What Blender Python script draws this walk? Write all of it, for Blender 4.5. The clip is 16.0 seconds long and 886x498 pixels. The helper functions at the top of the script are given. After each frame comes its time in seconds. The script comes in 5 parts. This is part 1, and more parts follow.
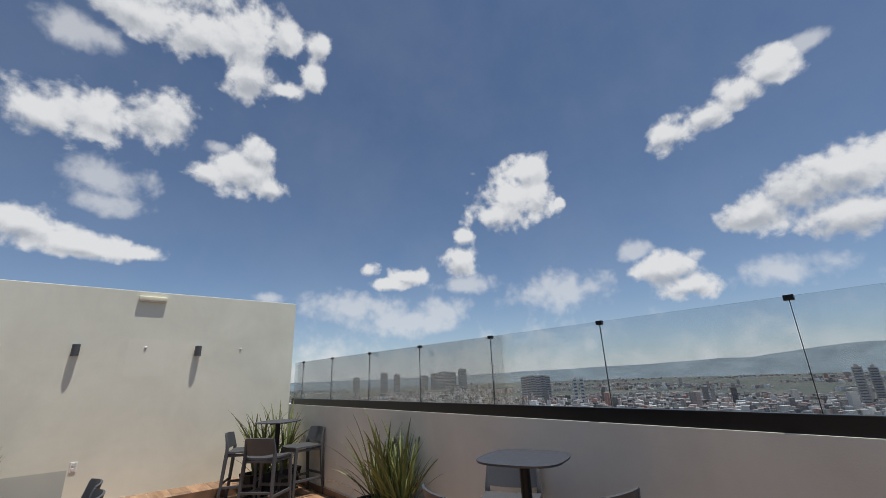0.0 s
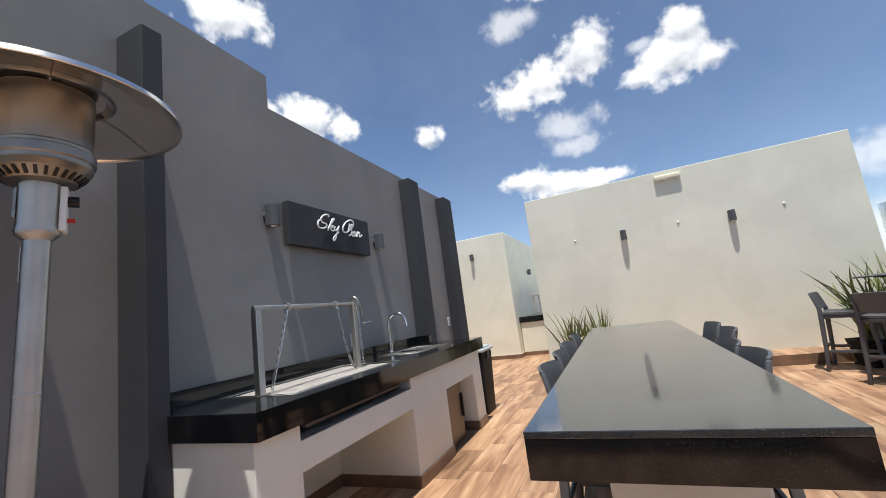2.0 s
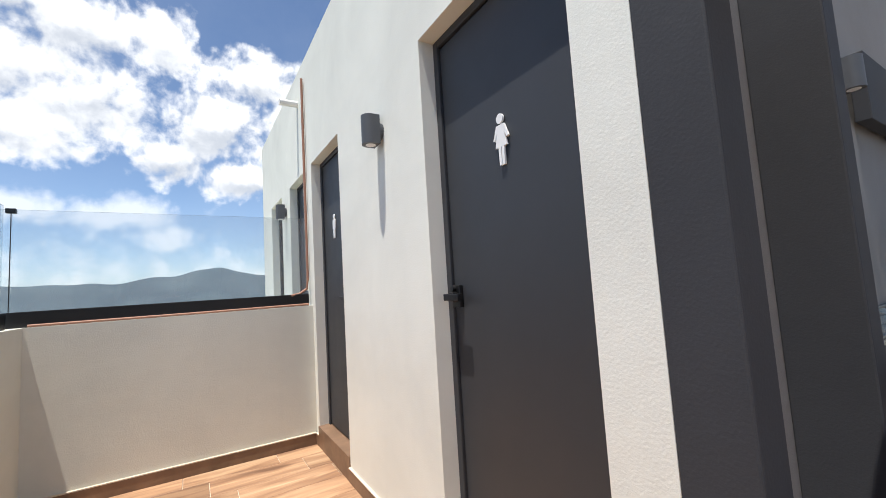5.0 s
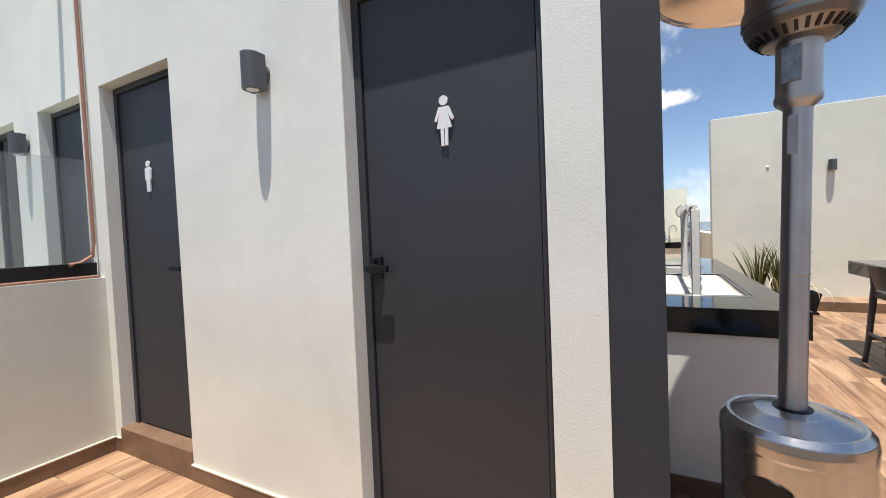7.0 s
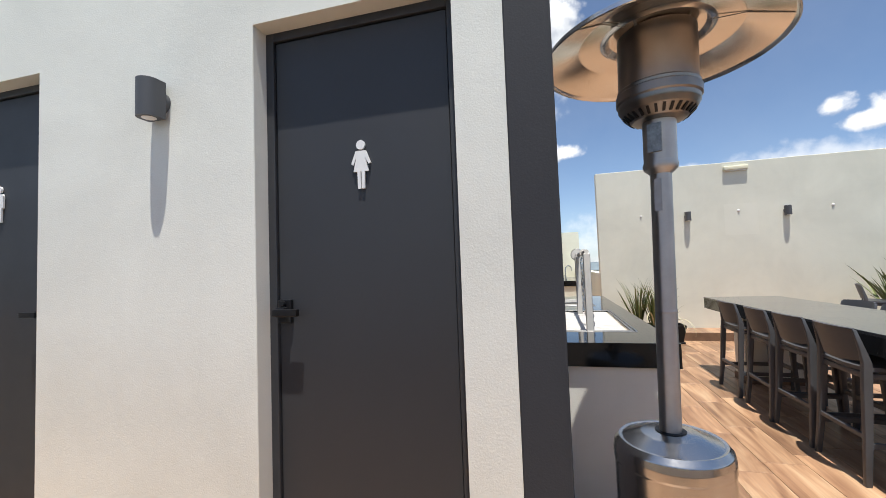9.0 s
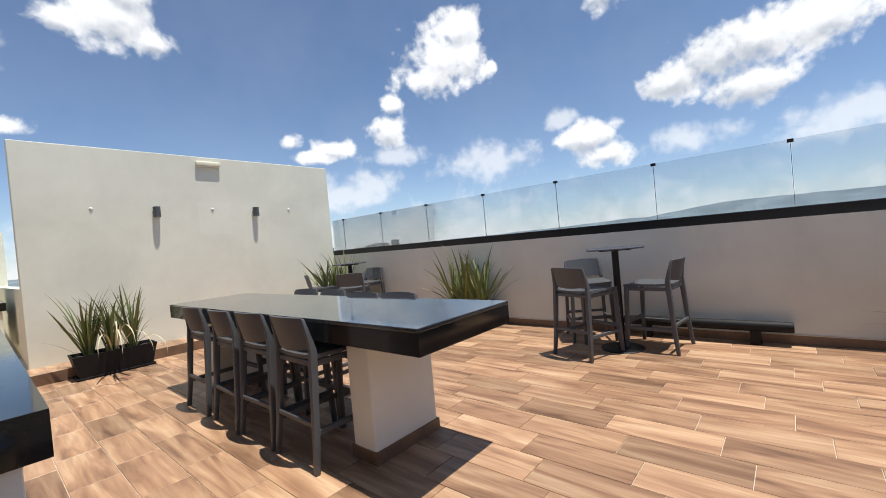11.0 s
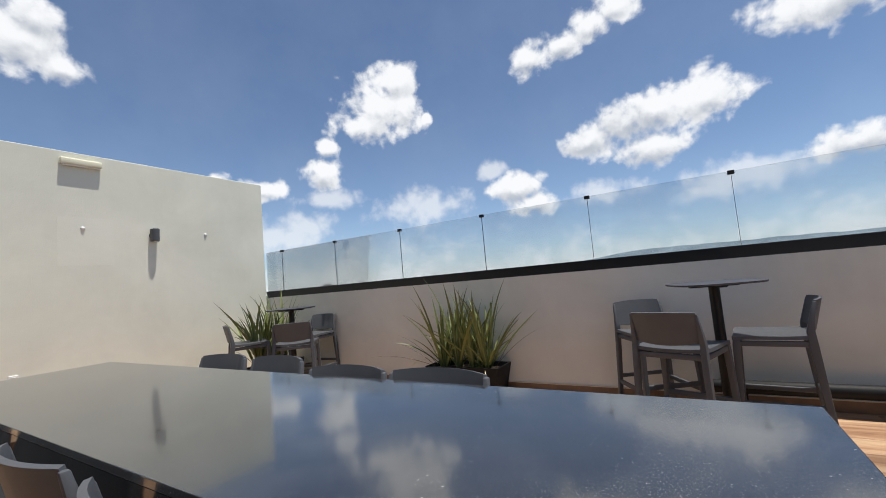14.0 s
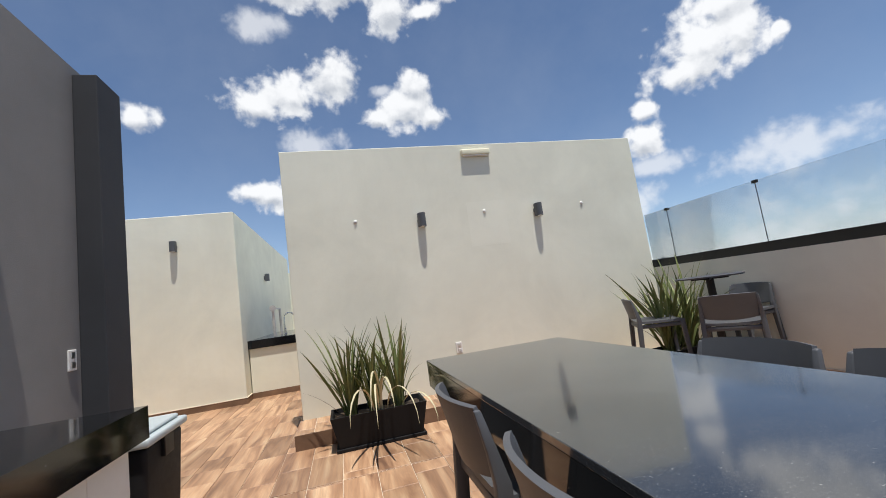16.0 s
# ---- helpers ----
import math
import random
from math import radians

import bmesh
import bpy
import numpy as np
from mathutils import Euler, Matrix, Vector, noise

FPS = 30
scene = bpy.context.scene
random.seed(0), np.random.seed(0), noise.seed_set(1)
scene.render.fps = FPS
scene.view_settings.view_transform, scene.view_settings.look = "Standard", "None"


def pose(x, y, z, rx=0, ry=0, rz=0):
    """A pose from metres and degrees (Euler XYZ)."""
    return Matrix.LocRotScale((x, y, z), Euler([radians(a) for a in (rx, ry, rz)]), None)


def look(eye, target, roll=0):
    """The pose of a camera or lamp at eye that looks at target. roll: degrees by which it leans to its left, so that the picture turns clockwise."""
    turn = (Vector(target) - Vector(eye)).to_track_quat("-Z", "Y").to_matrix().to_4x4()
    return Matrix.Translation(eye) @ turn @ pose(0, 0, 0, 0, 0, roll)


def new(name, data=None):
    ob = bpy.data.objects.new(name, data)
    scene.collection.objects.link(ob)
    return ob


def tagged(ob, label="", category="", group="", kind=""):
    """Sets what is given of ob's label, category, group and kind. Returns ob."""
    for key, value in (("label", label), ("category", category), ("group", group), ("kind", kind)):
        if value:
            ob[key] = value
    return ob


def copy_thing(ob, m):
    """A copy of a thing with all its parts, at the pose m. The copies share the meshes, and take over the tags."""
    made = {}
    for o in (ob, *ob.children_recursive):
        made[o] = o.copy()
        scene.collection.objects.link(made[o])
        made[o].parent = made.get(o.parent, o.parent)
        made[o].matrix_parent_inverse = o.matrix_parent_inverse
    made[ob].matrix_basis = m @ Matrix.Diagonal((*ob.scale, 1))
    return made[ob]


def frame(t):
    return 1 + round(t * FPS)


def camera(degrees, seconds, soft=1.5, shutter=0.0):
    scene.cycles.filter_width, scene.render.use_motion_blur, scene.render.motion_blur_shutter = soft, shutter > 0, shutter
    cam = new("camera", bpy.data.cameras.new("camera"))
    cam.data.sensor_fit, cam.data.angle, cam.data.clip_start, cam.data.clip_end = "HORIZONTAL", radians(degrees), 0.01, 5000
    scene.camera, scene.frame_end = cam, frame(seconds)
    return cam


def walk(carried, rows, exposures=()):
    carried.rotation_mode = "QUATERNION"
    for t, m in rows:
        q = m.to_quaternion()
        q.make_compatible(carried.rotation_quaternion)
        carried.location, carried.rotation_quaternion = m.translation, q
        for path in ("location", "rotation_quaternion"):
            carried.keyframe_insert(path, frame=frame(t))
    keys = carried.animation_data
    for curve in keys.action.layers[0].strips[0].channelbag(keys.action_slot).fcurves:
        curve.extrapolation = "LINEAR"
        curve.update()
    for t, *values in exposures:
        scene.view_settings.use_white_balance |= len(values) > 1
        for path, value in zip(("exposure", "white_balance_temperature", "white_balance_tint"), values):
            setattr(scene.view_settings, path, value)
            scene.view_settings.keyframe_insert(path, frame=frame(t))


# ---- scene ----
cam = camera(95.1, 16.0, 0.9)
PATH = [
    (0, (2.676, -1.012, 1.506), (3.918, 0.433, 2.112), -2.2),
    (0.5, (2.577, -0.871, 1.425), (3.402, 0.874, 1.949), -3.2),
    (0.8, (2.508, -0.839, 1.383), (3.01, 1.041, 1.848), -4.6),
    (1, (2.46, -0.796, 1.363), (2.714, 1.14, 1.794), -5.2),
    (1.5, (2.386, -0.604, 1.266), (2.007, 1.324, 1.641), -7.2),
    (2, (2.24, -0.419, 1.203), (1.499, 1.412, 1.517), -7.6),
    (2.2, (2.155, -0.345, 1.207), (1.292, 1.431, 1.513), -7.9),
    (2.5, (2.029, -0.275, 1.221), (0.859, 1.318, 1.53), -8.0),
    (3, (1.726, -0.208, 1.208), (0.015, 0.781, 1.51), -8.2),
    (3.2, (1.615, -0.166, 1.207), (-0.217, 0.581, 1.5), -8.0),
    (5.3, (0.482, -0.937, 1.213), (-1.135, 0.235, 1.324), -2.2),
    (5.5, (0.437, -0.977, 1.232), (-1.103, 0.297, 1.306), -1.8),
    (6, (0.296, -1.059, 1.23), (-1.036, 0.432, 1.231), -1.8),
    (6.5, (0.202, -1.132, 1.262), (-0.92, 0.523, 1.201), -2.4),
    (7, (0.205, -1.272, 1.282), (-0.719, 0.5, 1.21), -2.4),
    (7.5, (0.218, -1.374, 1.295), (-0.554, 0.471, 1.263), -1.9),
    (8, (0.208, -1.403, 1.309), (-0.474, 0.477, 1.337), -1.3),
    (8.5, (0.196, -1.388, 1.308), (-0.42, 0.512, 1.391), -1.1),
    (9, (0.199, -1.294, 1.299), (-0.316, 0.636, 1.397), -2.1),
    (9.5, (0.317, -1.045, 1.275), (0.188, 0.948, 1.39), -3.5),
    (10, (0.416, -0.833, 1.243), (0.966, 1.087, 1.342), -4.9),
    (10.1, (0.427, -0.797, 1.243), (1.12, 1.075, 1.332), -5.2),
    (12.3, (1.172, 0.027, 1.17), (2.981, 0.877, 1.123), -3.5),
    (12.5, (1.223, 0.147, 1.172), (3.029, 1.007, 1.172), -3.8),
    (13, (1.362, 0.447, 1.17), (3.169, 1.301, 1.244), -3.8),
    (13.5, (1.449, 0.704, 1.173), (3.25, 1.566, 1.287), -4.0),
    (14, (1.548, 0.957, 1.177), (3.256, 1.986, 1.337), -5.0),
    (14.5, (1.63, 1.275, 1.177), (3.163, 2.549, 1.356), -6.1),
    (15, (1.667, 1.507, 1.16), (2.968, 3.016, 1.348), -7.1),
    (15.3, (1.636, 1.684, 1.18), (2.77, 3.318, 1.383), -7.8),
    (15.5, (1.608, 1.8, 1.2), (2.582, 3.534, 1.41), -8.1),
    (16, (1.55, 2.112, 1.158), (2.052, 4.034, 1.391), -7.9),
]
# ---- exposure: the picture brightens when it turns to the doors ----
EXPO = [(0.0, -0.35), (0.8, -0.15), (1.5, 0.12), (2.2, 0.33), (2.8, 0.52), (3.2, 0.56), (5.3, 0.45), (7.0, 0.34), (9.0, 0.31), (10.1, 0.29), (12.3, 0.08), (14.0, 0.06), (15.3, 0.04), (16.0, 0.08)]
walk(cam, [(t, look(eye, target, roll)) for t, eye, target, roll in PATH], EXPO)

# ---- sun and sky ----
SUN_TO = Vector((0.066, -0.21, 0.975)).normalized()
sun = new("sun", bpy.data.lights.new("sun", "SUN"))
sun.data.energy, sun.data.angle, sun.data.color = 5.0, radians(0.53), (1.0, 0.955, 0.89)
sun.matrix_world = look(SUN_TO * 50, (0, 0, 0))

world = bpy.data.worlds.new("sky")
scene.world = world
world.use_nodes = True
wn, wl = world.node_tree.nodes, world.node_tree.links
wn.clear()


def wnode(kind, **inputs):
    n = wn.new(kind)
    for k, v in inputs.items():
        n.inputs[int(k[1:])].default_value = v
    return n


def wmath(op, a, b=None, c=None, clamp=False):
    n = wn.new("ShaderNodeMath")
    n.operation, n.use_clamp = op, clamp
    for i, v in enumerate((a, b, c)):
        if v is None:
            continue
        if isinstance(v, (int, float)):
            n.inputs[i].default_value = v
        else:
            wl.new(v, n.inputs[i])
    return n.outputs[0]


def wmix(fac, a, b):
    n = wn.new("ShaderNodeMix")
    n.data_type = "RGBA"
    for i, v in ((0, fac), (6, a), (7, b)):
        if isinstance(v, (int, float)):
            n.inputs[i].default_value = v
        elif isinstance(v, tuple):
            n.inputs[i].default_value = (*v, 1)
        else:
            wl.new(v, n.inputs[i])
    return n.outputs[2]


def wnoise(vec, scale, detail, rough, distortion=0.0):
    n = wn.new("ShaderNodeTexNoise")
    n.inputs["Scale"].default_value, n.inputs["Detail"].default_value = scale, detail
    n.inputs["Roughness"].default_value, n.inputs["Distortion"].default_value = rough, distortion
    wl.new(vec, n.inputs["Vector"])
    return n.outputs["Fac"]


nishita = wn.new("ShaderNodeTexSky")
nishita.sky_type, nishita.sun_disc = "NISHITA", False
nishita.sun_elevation = math.asin(SUN_TO.z)
nishita.sun_rotation = math.atan2(SUN_TO.x, SUN_TO.y)
nishita.altitude, nishita.air_density, nishita.dust_density, nishita.ozone_density = 2000, 1.0, 0.6, 2.0
coord = wn.new("ShaderNodeTexCoord").outputs["Generated"]
sep = wn.new("ShaderNodeSeparateXYZ")
wl.new(coord, sep.inputs[0])
dx, dy, dz = sep.outputs
azim = wmath("MULTIPLY", wmath("ARCTAN2", dx, dy), 57.2958)
elev = wmath("MULTIPLY", wmath("ARCSINE", dz), 57.2958)
# cumulus lobes: bearing from +y to +x, height, half width, half height, in degrees
HIGH = [(-2.5, 40.2, 6.5, 2.6), (3.4, 40.4, 6, 3.2), (9.7, 41.6, 4, 3.8), (11.3, 37.6, 4.2, 3), (16.1, 43.2, 1.9, 2.5), (21, 43, 1.5, 2.1), (20.5, 39.4, 1.7, 2.4), (16.3, 37, 3, 1.4),
        (-6, 42.6, 6, 3.4), (1.6, 45.5, 7, 3.6), (-8.7, 27, 4, 2.8), (-3.8, 28.6, 5, 2.9), (2.1, 30.4, 4.6, 3.1), (12, 26.6, 4.6, 3.1), (13.6, 28.7, 2.6, 2.2), (7.9, 25.4, 2.2, 1.7), (15.9, 25, 2.3, 1.9)]
MIDDLE = [(-7.1, 16.3, 4, 2.1), (-3, 15.1, 6.2, 1.7), (1.7, 14.8, 3.8, 1.3), (54.3, 27.4, 3.3, 3.1), (51.6, 24.3, 5, 3.9), (49.2, 21.8, 4.8, 2.7), (55, 23.8, 3, 3.6), (58.2, 22.5, 0.9, 0.9), (42.8, 15.7, 3.1, 2.5),
          (43.8, 19.1, 1.9, 1.4), (29.8, 14.8, 1.7, 1.2), (35.5, 14, 3, 1.5), (32.9, 12.8, 3.4, 1), (73.3, 27.9, 2.6, 2.3), (78.2, 28.6, 2.8, 2), (82.1, 29.9, 2.5, 2.1), (85.4, 31.2, 2.7, 2)]
EASTERN = [(84.9, 18.3, 4.6, 3), (88.5, 18.6, 4.2, 3.3), (79.9, 16.6, 4.2, 2.3), (87.3, 14, 4.6, 2.6), (70, 11.9, 4.8, 2.5), (72.1, 9.8, 4.6, 2), (94, 18.6, 5.1, 3), (105.8, 10.3, 5, 2), (111.9, 10.6, 5, 2.4), (106, 24, 7, 3)]
WESTERN = [(-106, 30.4, 5.5, 4), (-101.3, 28.3, 6, 4.6), (-106, 24, 7, 5), (-99.4, 22, 7, 4.6), (-92.4, 29, 3.6, 4), (-92.3, 16.4, 4.5, 3.2), (-104, 18, 7, 3.6), (-21.9, 24.5, 2.3, 1.8), (-10.2, 16.6, 2.6, 1.5),
           (-82.6, 26.5, 7, 4), (-115, 26, 8, 7), (-84.3, 14.6, 6, 2.6), (-39.6, 28, 4.9, 2.9), (-34.8, 26.6, 2.3, 2.2), (-49.1, 38.6, 4.8, 2.8), (-88, 21, 7, 5), (-77, 22, 6, 5)]
VEILS = [(-1.7, 22.5, 3.9, 2.4), (-1.7, 19.6, 3.4, 1.5), (8.6, 28.7, 2.2, 1), (44.2, 12.6, 5, 1.5), (89.1, 31.8, 2, 1), (66.6, 14.7, 2.6, 1.5), (56.6, 10.6, 7.4, 2.9), (28.2, 9.5, 6.8, 2.4), (35.2, 7.6, 8.5, 2.3), (40.8, 8.8, 4.6, 2.4),
         (80.9, 9.8, 6, 2.2), (96, 9, 8, 3), (16.9, 10.7, 2.2, 0.9), (-106, 10.2, 6, 2), (-97, 9.9, 6, 2.2), (-92.7, 6.9, 5, 1.9), (-8, 36, 4, 2)]


def cloud_field(lobes, lift=0.0, after=None):
    """1 at the middle of a lobe, 0 at its rim; lobes melt into one another. Lobes are worked out six at a time, one group
    after the other, which keeps the shader small."""
    at = wn.new("ShaderNodeCombineXYZ")
    wl.new(azim, at.inputs[0])
    wl.new(wmath("ADD", elev, lift), at.inputs[1])
    place, near = at.outputs[0], None
    for n, (az, el, ra, re) in enumerate(lobes):
        if n % 6 == 0 and (near or after):
            step = wn.new("ShaderNodeVectorMath")
            step.operation = "MULTIPLY_ADD"
            wl.new(near or after, step.inputs[0])
            step.inputs[1].default_value = (1e-8, 1e-8, 0)
            wl.new(at.outputs[0], step.inputs[2])
            place = step.outputs[0]
        kx, ky = math.cos(radians(el)) / ra, 1 / re
        mp = wn.new("ShaderNodeMapping")
        mp.inputs["Location"].default_value, mp.inputs["Scale"].default_value = (-az * kx, -el * ky, 0), (kx, ky, 1)
        wl.new(place, mp.inputs[0])
        ln = wn.new("ShaderNodeVectorMath")
        ln.operation = "LENGTH"
        wl.new(mp.outputs[0], ln.inputs[0])
        near = ln.outputs["Value"] if near is None else wmath("SMOOTH_MIN", near, ln.outputs["Value"], 0.3)
    return wmath("SUBTRACT", 1.0, near)


def smoothstep(value, lo, hi):
    n = wn.new("ShaderNodeMapRange")
    n.interpolation_type = "SMOOTHSTEP"
    wl.new(value, n.inputs[0])
    n.inputs[1].default_value, n.inputs[2].default_value = lo, hi
    return n.outputs[0]


SOLID = HIGH + MIDDLE + EASTERN + WESTERN
puffs = wnoise(coord, 15.0, 7, 0.56, 0.2)
fine = wnoise(coord, 60.0, 5, 0.6)
vor = wn.new("ShaderNodeTexVoronoi")
vor.feature, vor.normalize = "F1", True
vor.inputs["Scale"].default_value, vor.inputs["Detail"].default_value, vor.inputs["Roughness"].default_value = 27.0, 2.5, 0.5
wl.new(coord, vor.inputs["Vector"])
billow = wmath("SUBTRACT", 0.30, vor.outputs["Distance"])
rag = wmath("ADD", wmath("MULTIPLY", wmath("SUBTRACT", puffs, 0.5), 1.9), wmath("MULTIPLY", wmath("SUBTRACT", fine, 0.5), 0.3))
rag = wmath("ADD", rag, wmath("MULTIPLY", billow, 1.1))
# behind the walk, and in a low bank along the horizon, the clouds follow the noise alone
wide = wnoise(coord, 2.6, 4, 0.55)
bank = wmath("MULTIPLY", wmath("SUBTRACT", 1.0, wmath("DIVIDE", elev, 12.0), clamp=True), 0.85)
behind = wmath("MULTIPLY", wmath("MULTIPLY_ADD", dy, -1.2, -0.25, clamp=True), 0.75)
loose = wmath("MULTIPLY", wmath("SUBTRACT", wmath("ADD", wide, wmath("MAXIMUM", bank, behind)), 1.0), 1.4)
field = cloud_field(SOLID)
solid = smoothstep(wmath("ADD", wmath("MAXIMUM", field, -0.8), rag), -0.04, 0.52)
veils = wmath("MAXIMUM", wmath("MAXIMUM", cloud_field(VEILS, 0.0, field), loose), -0.8)
thin = wmath("MULTIPLY", smoothstep(wmath("ADD", veils, rag), -0.1, 0.8), 0.62)
cover = wmath("MAXIMUM", solid, thin)
# sunlit from above, greyer on the undersides and in the folds
under = wmath("SUBTRACT", cloud_field(SOLID, 1.1, veils), field)
lift = wn.new("ShaderNodeVectorMath")
lift.operation = "ADD"
wl.new(coord, lift.inputs[0])
lift.inputs[1].default_value = (0, 0, 0.02)
fold = wmath("SUBTRACT", wnoise(lift.outputs[0], 15.0, 7, 0.56, 0.2), puffs)
shade = smoothstep(wmath("ADD", wmath("MULTIPLY", under, 0.8), wmath("SUBTRACT", wmath("MULTIPLY_ADD", wmath("SUBTRACT", wide, 0.5), 1.1, wmath("MULTIPLY", fold, 1.2)), wmath("MULTIPLY", billow, 0.45))), -0.26, 0.46)
white = wmix(wmath("MULTIPLY", shade, smoothstep(field, -0.2, 0.5)), (7.9, 8.0, 8.15), (4.3, 4.6, 5.1))
haze = wmath("POWER", wmath("SUBTRACT", 1.0, wmath("ABSOLUTE", dz), clamp=True), 14.0)
veil = wnoise(coord, 4.0, 6, 0.6)
blue = wmix(wmath("MULTIPLY", wmath("SUBTRACT", veil, 0.38, clamp=True), 0.25), nishita.outputs[0], (4.6, 5.0, 5.6))
blue = wmix(wmath("MULTIPLY", haze, 0.7), blue, (3.9, 4.5, 5.3))
sky = wmix(wmath("MULTIPLY", cover, 0.97), blue, white)
back = wn.new("ShaderNodeBackground")
back.inputs["Strength"].default_value = 0.118
wl.new(sky, back.inputs["Color"])
out = wn.new("ShaderNodeOutputWorld")
wl.new(back.outputs[0], out.inputs[0])


# ---- materials ----
class Mat:
    """A principled material with shorthand for its nodes."""

    def __init__(self, name, color=(0.5, 0.5, 0.5), rough=0.6, metal=0.0, spec=0.5):
        self.m = bpy.data.materials.new(name)
        self.m.use_nodes = True
        self.nodes, self.links = self.m.node_tree.nodes, self.m.node_tree.links
        self.p = self.nodes["Principled BSDF"]
        self.p.inputs["Base Color"].default_value = (*color, 1)
        self.p.inputs["Roughness"].default_value, self.p.inputs["Metallic"].default_value = rough, metal
        self.p.inputs["Specular IOR Level"].default_value = spec
        self.color, self.rough = color, rough

    def coord(self, kind="pos", scale=(1, 1, 1), turn=(0, 0, 0)):
        if kind == "pos":
            src = self.nodes.new("ShaderNodeNewGeometry").outputs["Position"]
        else:
            src = self.nodes.new("ShaderNodeTexCoord").outputs["Object"]
        mp = self.nodes.new("ShaderNodeMapping")
        mp.inputs["Scale"].default_value, mp.inputs["Rotation"].default_value = scale, turn
        self.links.new(src, mp.inputs[0])
        return mp.outputs[0]

    def noise(self, vec, scale, detail=4, rough=0.55, distortion=0.0):
        n = self.nodes.new("ShaderNodeTexNoise")
        n.inputs["Scale"].default_value, n.inputs["Detail"].default_value = scale, detail
        n.inputs["Roughness"].default_value, n.inputs["Distortion"].default_value = rough, distortion
        self.links.new(vec, n.inputs["Vector"])
        return n.outputs["Fac"]

    def ramp(self, fac, *stops):
        r = self.nodes.new("ShaderNodeValToRGB")
        while len(r.color_ramp.elements) < len(stops):
            r.color_ramp.elements.new(0.5)
        for e, (pos, col) in zip(r.color_ramp.elements, stops):
            e.position = pos
            e.color = (*col, 1) if isinstance(col, tuple) else (col, col, col, 1)
        self.links.new(fac, r.inputs[0])
        return r.outputs[0]

    def math(self, op, a, b=None, clamp=False):
        n = self.nodes.new("ShaderNodeMath")
        n.operation, n.use_clamp = op, clamp
        for i, v in enumerate((a, b)):
            if v is None:
                continue
            if isinstance(v, (int, float)):
                n.inputs[i].default_value = v
            else:
                self.links.new(v, n.inputs[i])
        return n.outputs[0]

    def mix(self, fac, a, b, blend="MIX"):
        n = self.nodes.new("ShaderNodeMix")
        n.data_type, n.blend_type = "RGBA", blend
        for i, v in ((0, fac), (6, a), (7, b)):
            if isinstance(v, (int, float)):
                n.inputs[i].default_value = v
            elif isinstance(v, tuple):
                n.inputs[i].default_value = (*v, 1)
            else:
                self.links.new(v, n.inputs[i])
        return n.outputs[2]

    def base(self, sock):
        self.links.new(sock, self.p.inputs["Base Color"])
        return self

    def gloss(self, sock):
        self.links.new(sock, self.p.inputs["Roughness"])
        return self

    def bump(self, height, strength=0.2, dist=0.01):
        b = self.nodes.new("ShaderNodeBump")
        b.inputs["Strength"].default_value, b.inputs["Distance"].default_value = strength, dist
        self.links.new(height, b.inputs["Height"])
        self.links.new(b.outputs[0], self.p.inputs["Normal"])
        return self


def plaster(name, color, vary=0.08, rough=0.85, grain=0.35):
    """Painted stucco: broad patches, faint streaks down the wall, fine sand relief."""
    k = Mat(name, color, rough, spec=0.25)
    v = k.coord()
    patch = k.noise(v, 1.1, 5, 0.6, 0.4)
    streak = k.noise(k.coord(scale=(5, 5, 0.35)), 1.3, 4, 0.6)
    dark = tuple(c * (1 - 2 * vary) for c in color)
    lite = tuple(min(1, c * (1 + vary)) for c in color)
    col = k.mix(k.ramp(patch, (0.32, 0.0), (0.68, 1.0)), dark, lite)
    col = k.mix(k.math("MULTIPLY", k.ramp(streak, (0.5, 0.0), (0.75, 1.0)), vary * 1.6), col, tuple(c * 0.75 for c in color))
    roller = k.noise(k.coord(scale=(0.55, 0.55, 3.2), turn=(0, 0.12, 0)), 1.0, 4, 0.55)
    col = k.mix(k.math("MULTIPLY", k.ramp(roller, (0.48, 0.0), (0.66, 1.0)), min(0.9, vary * 4)), col, lite)
    k.base(col)
    sand = k.math("ADD", k.noise(v, 140, 3, 0.6), k.math("MULTIPLY", k.noise(v, 22, 4, 0.6), 0.7))
    sand = k.math("ADD", sand, k.math("MULTIPLY", k.noise(v, 5.5, 3, 0.55, 0.8), 1.3))
    return k.bump(sand, grain, 0.006).m


def plain(name, color, rough=0.5, metal=0.0, vary=0.06, scale=6.0, grain=0.0, spec=0.5):
    k = Mat(name, color, rough, metal, spec)
    v = k.coord("obj")
    n = k.noise(v, scale, 5, 0.6)
    k.base(k.mix(k.ramp(n, (0.3, 0.0), (0.7, 1.0)), tuple(c * (1 - vary) for c in color), tuple(min(1, c * (1 + vary)) for c in color)))
    k.gloss(k.math("ADD", k.math("MULTIPLY", k.noise(v, scale * 3, 4), 0.16), rough - 0.08))
    if grain:
        k.bump(k.noise(v, scale * 30, 3), grain, 0.003)
    return k.m


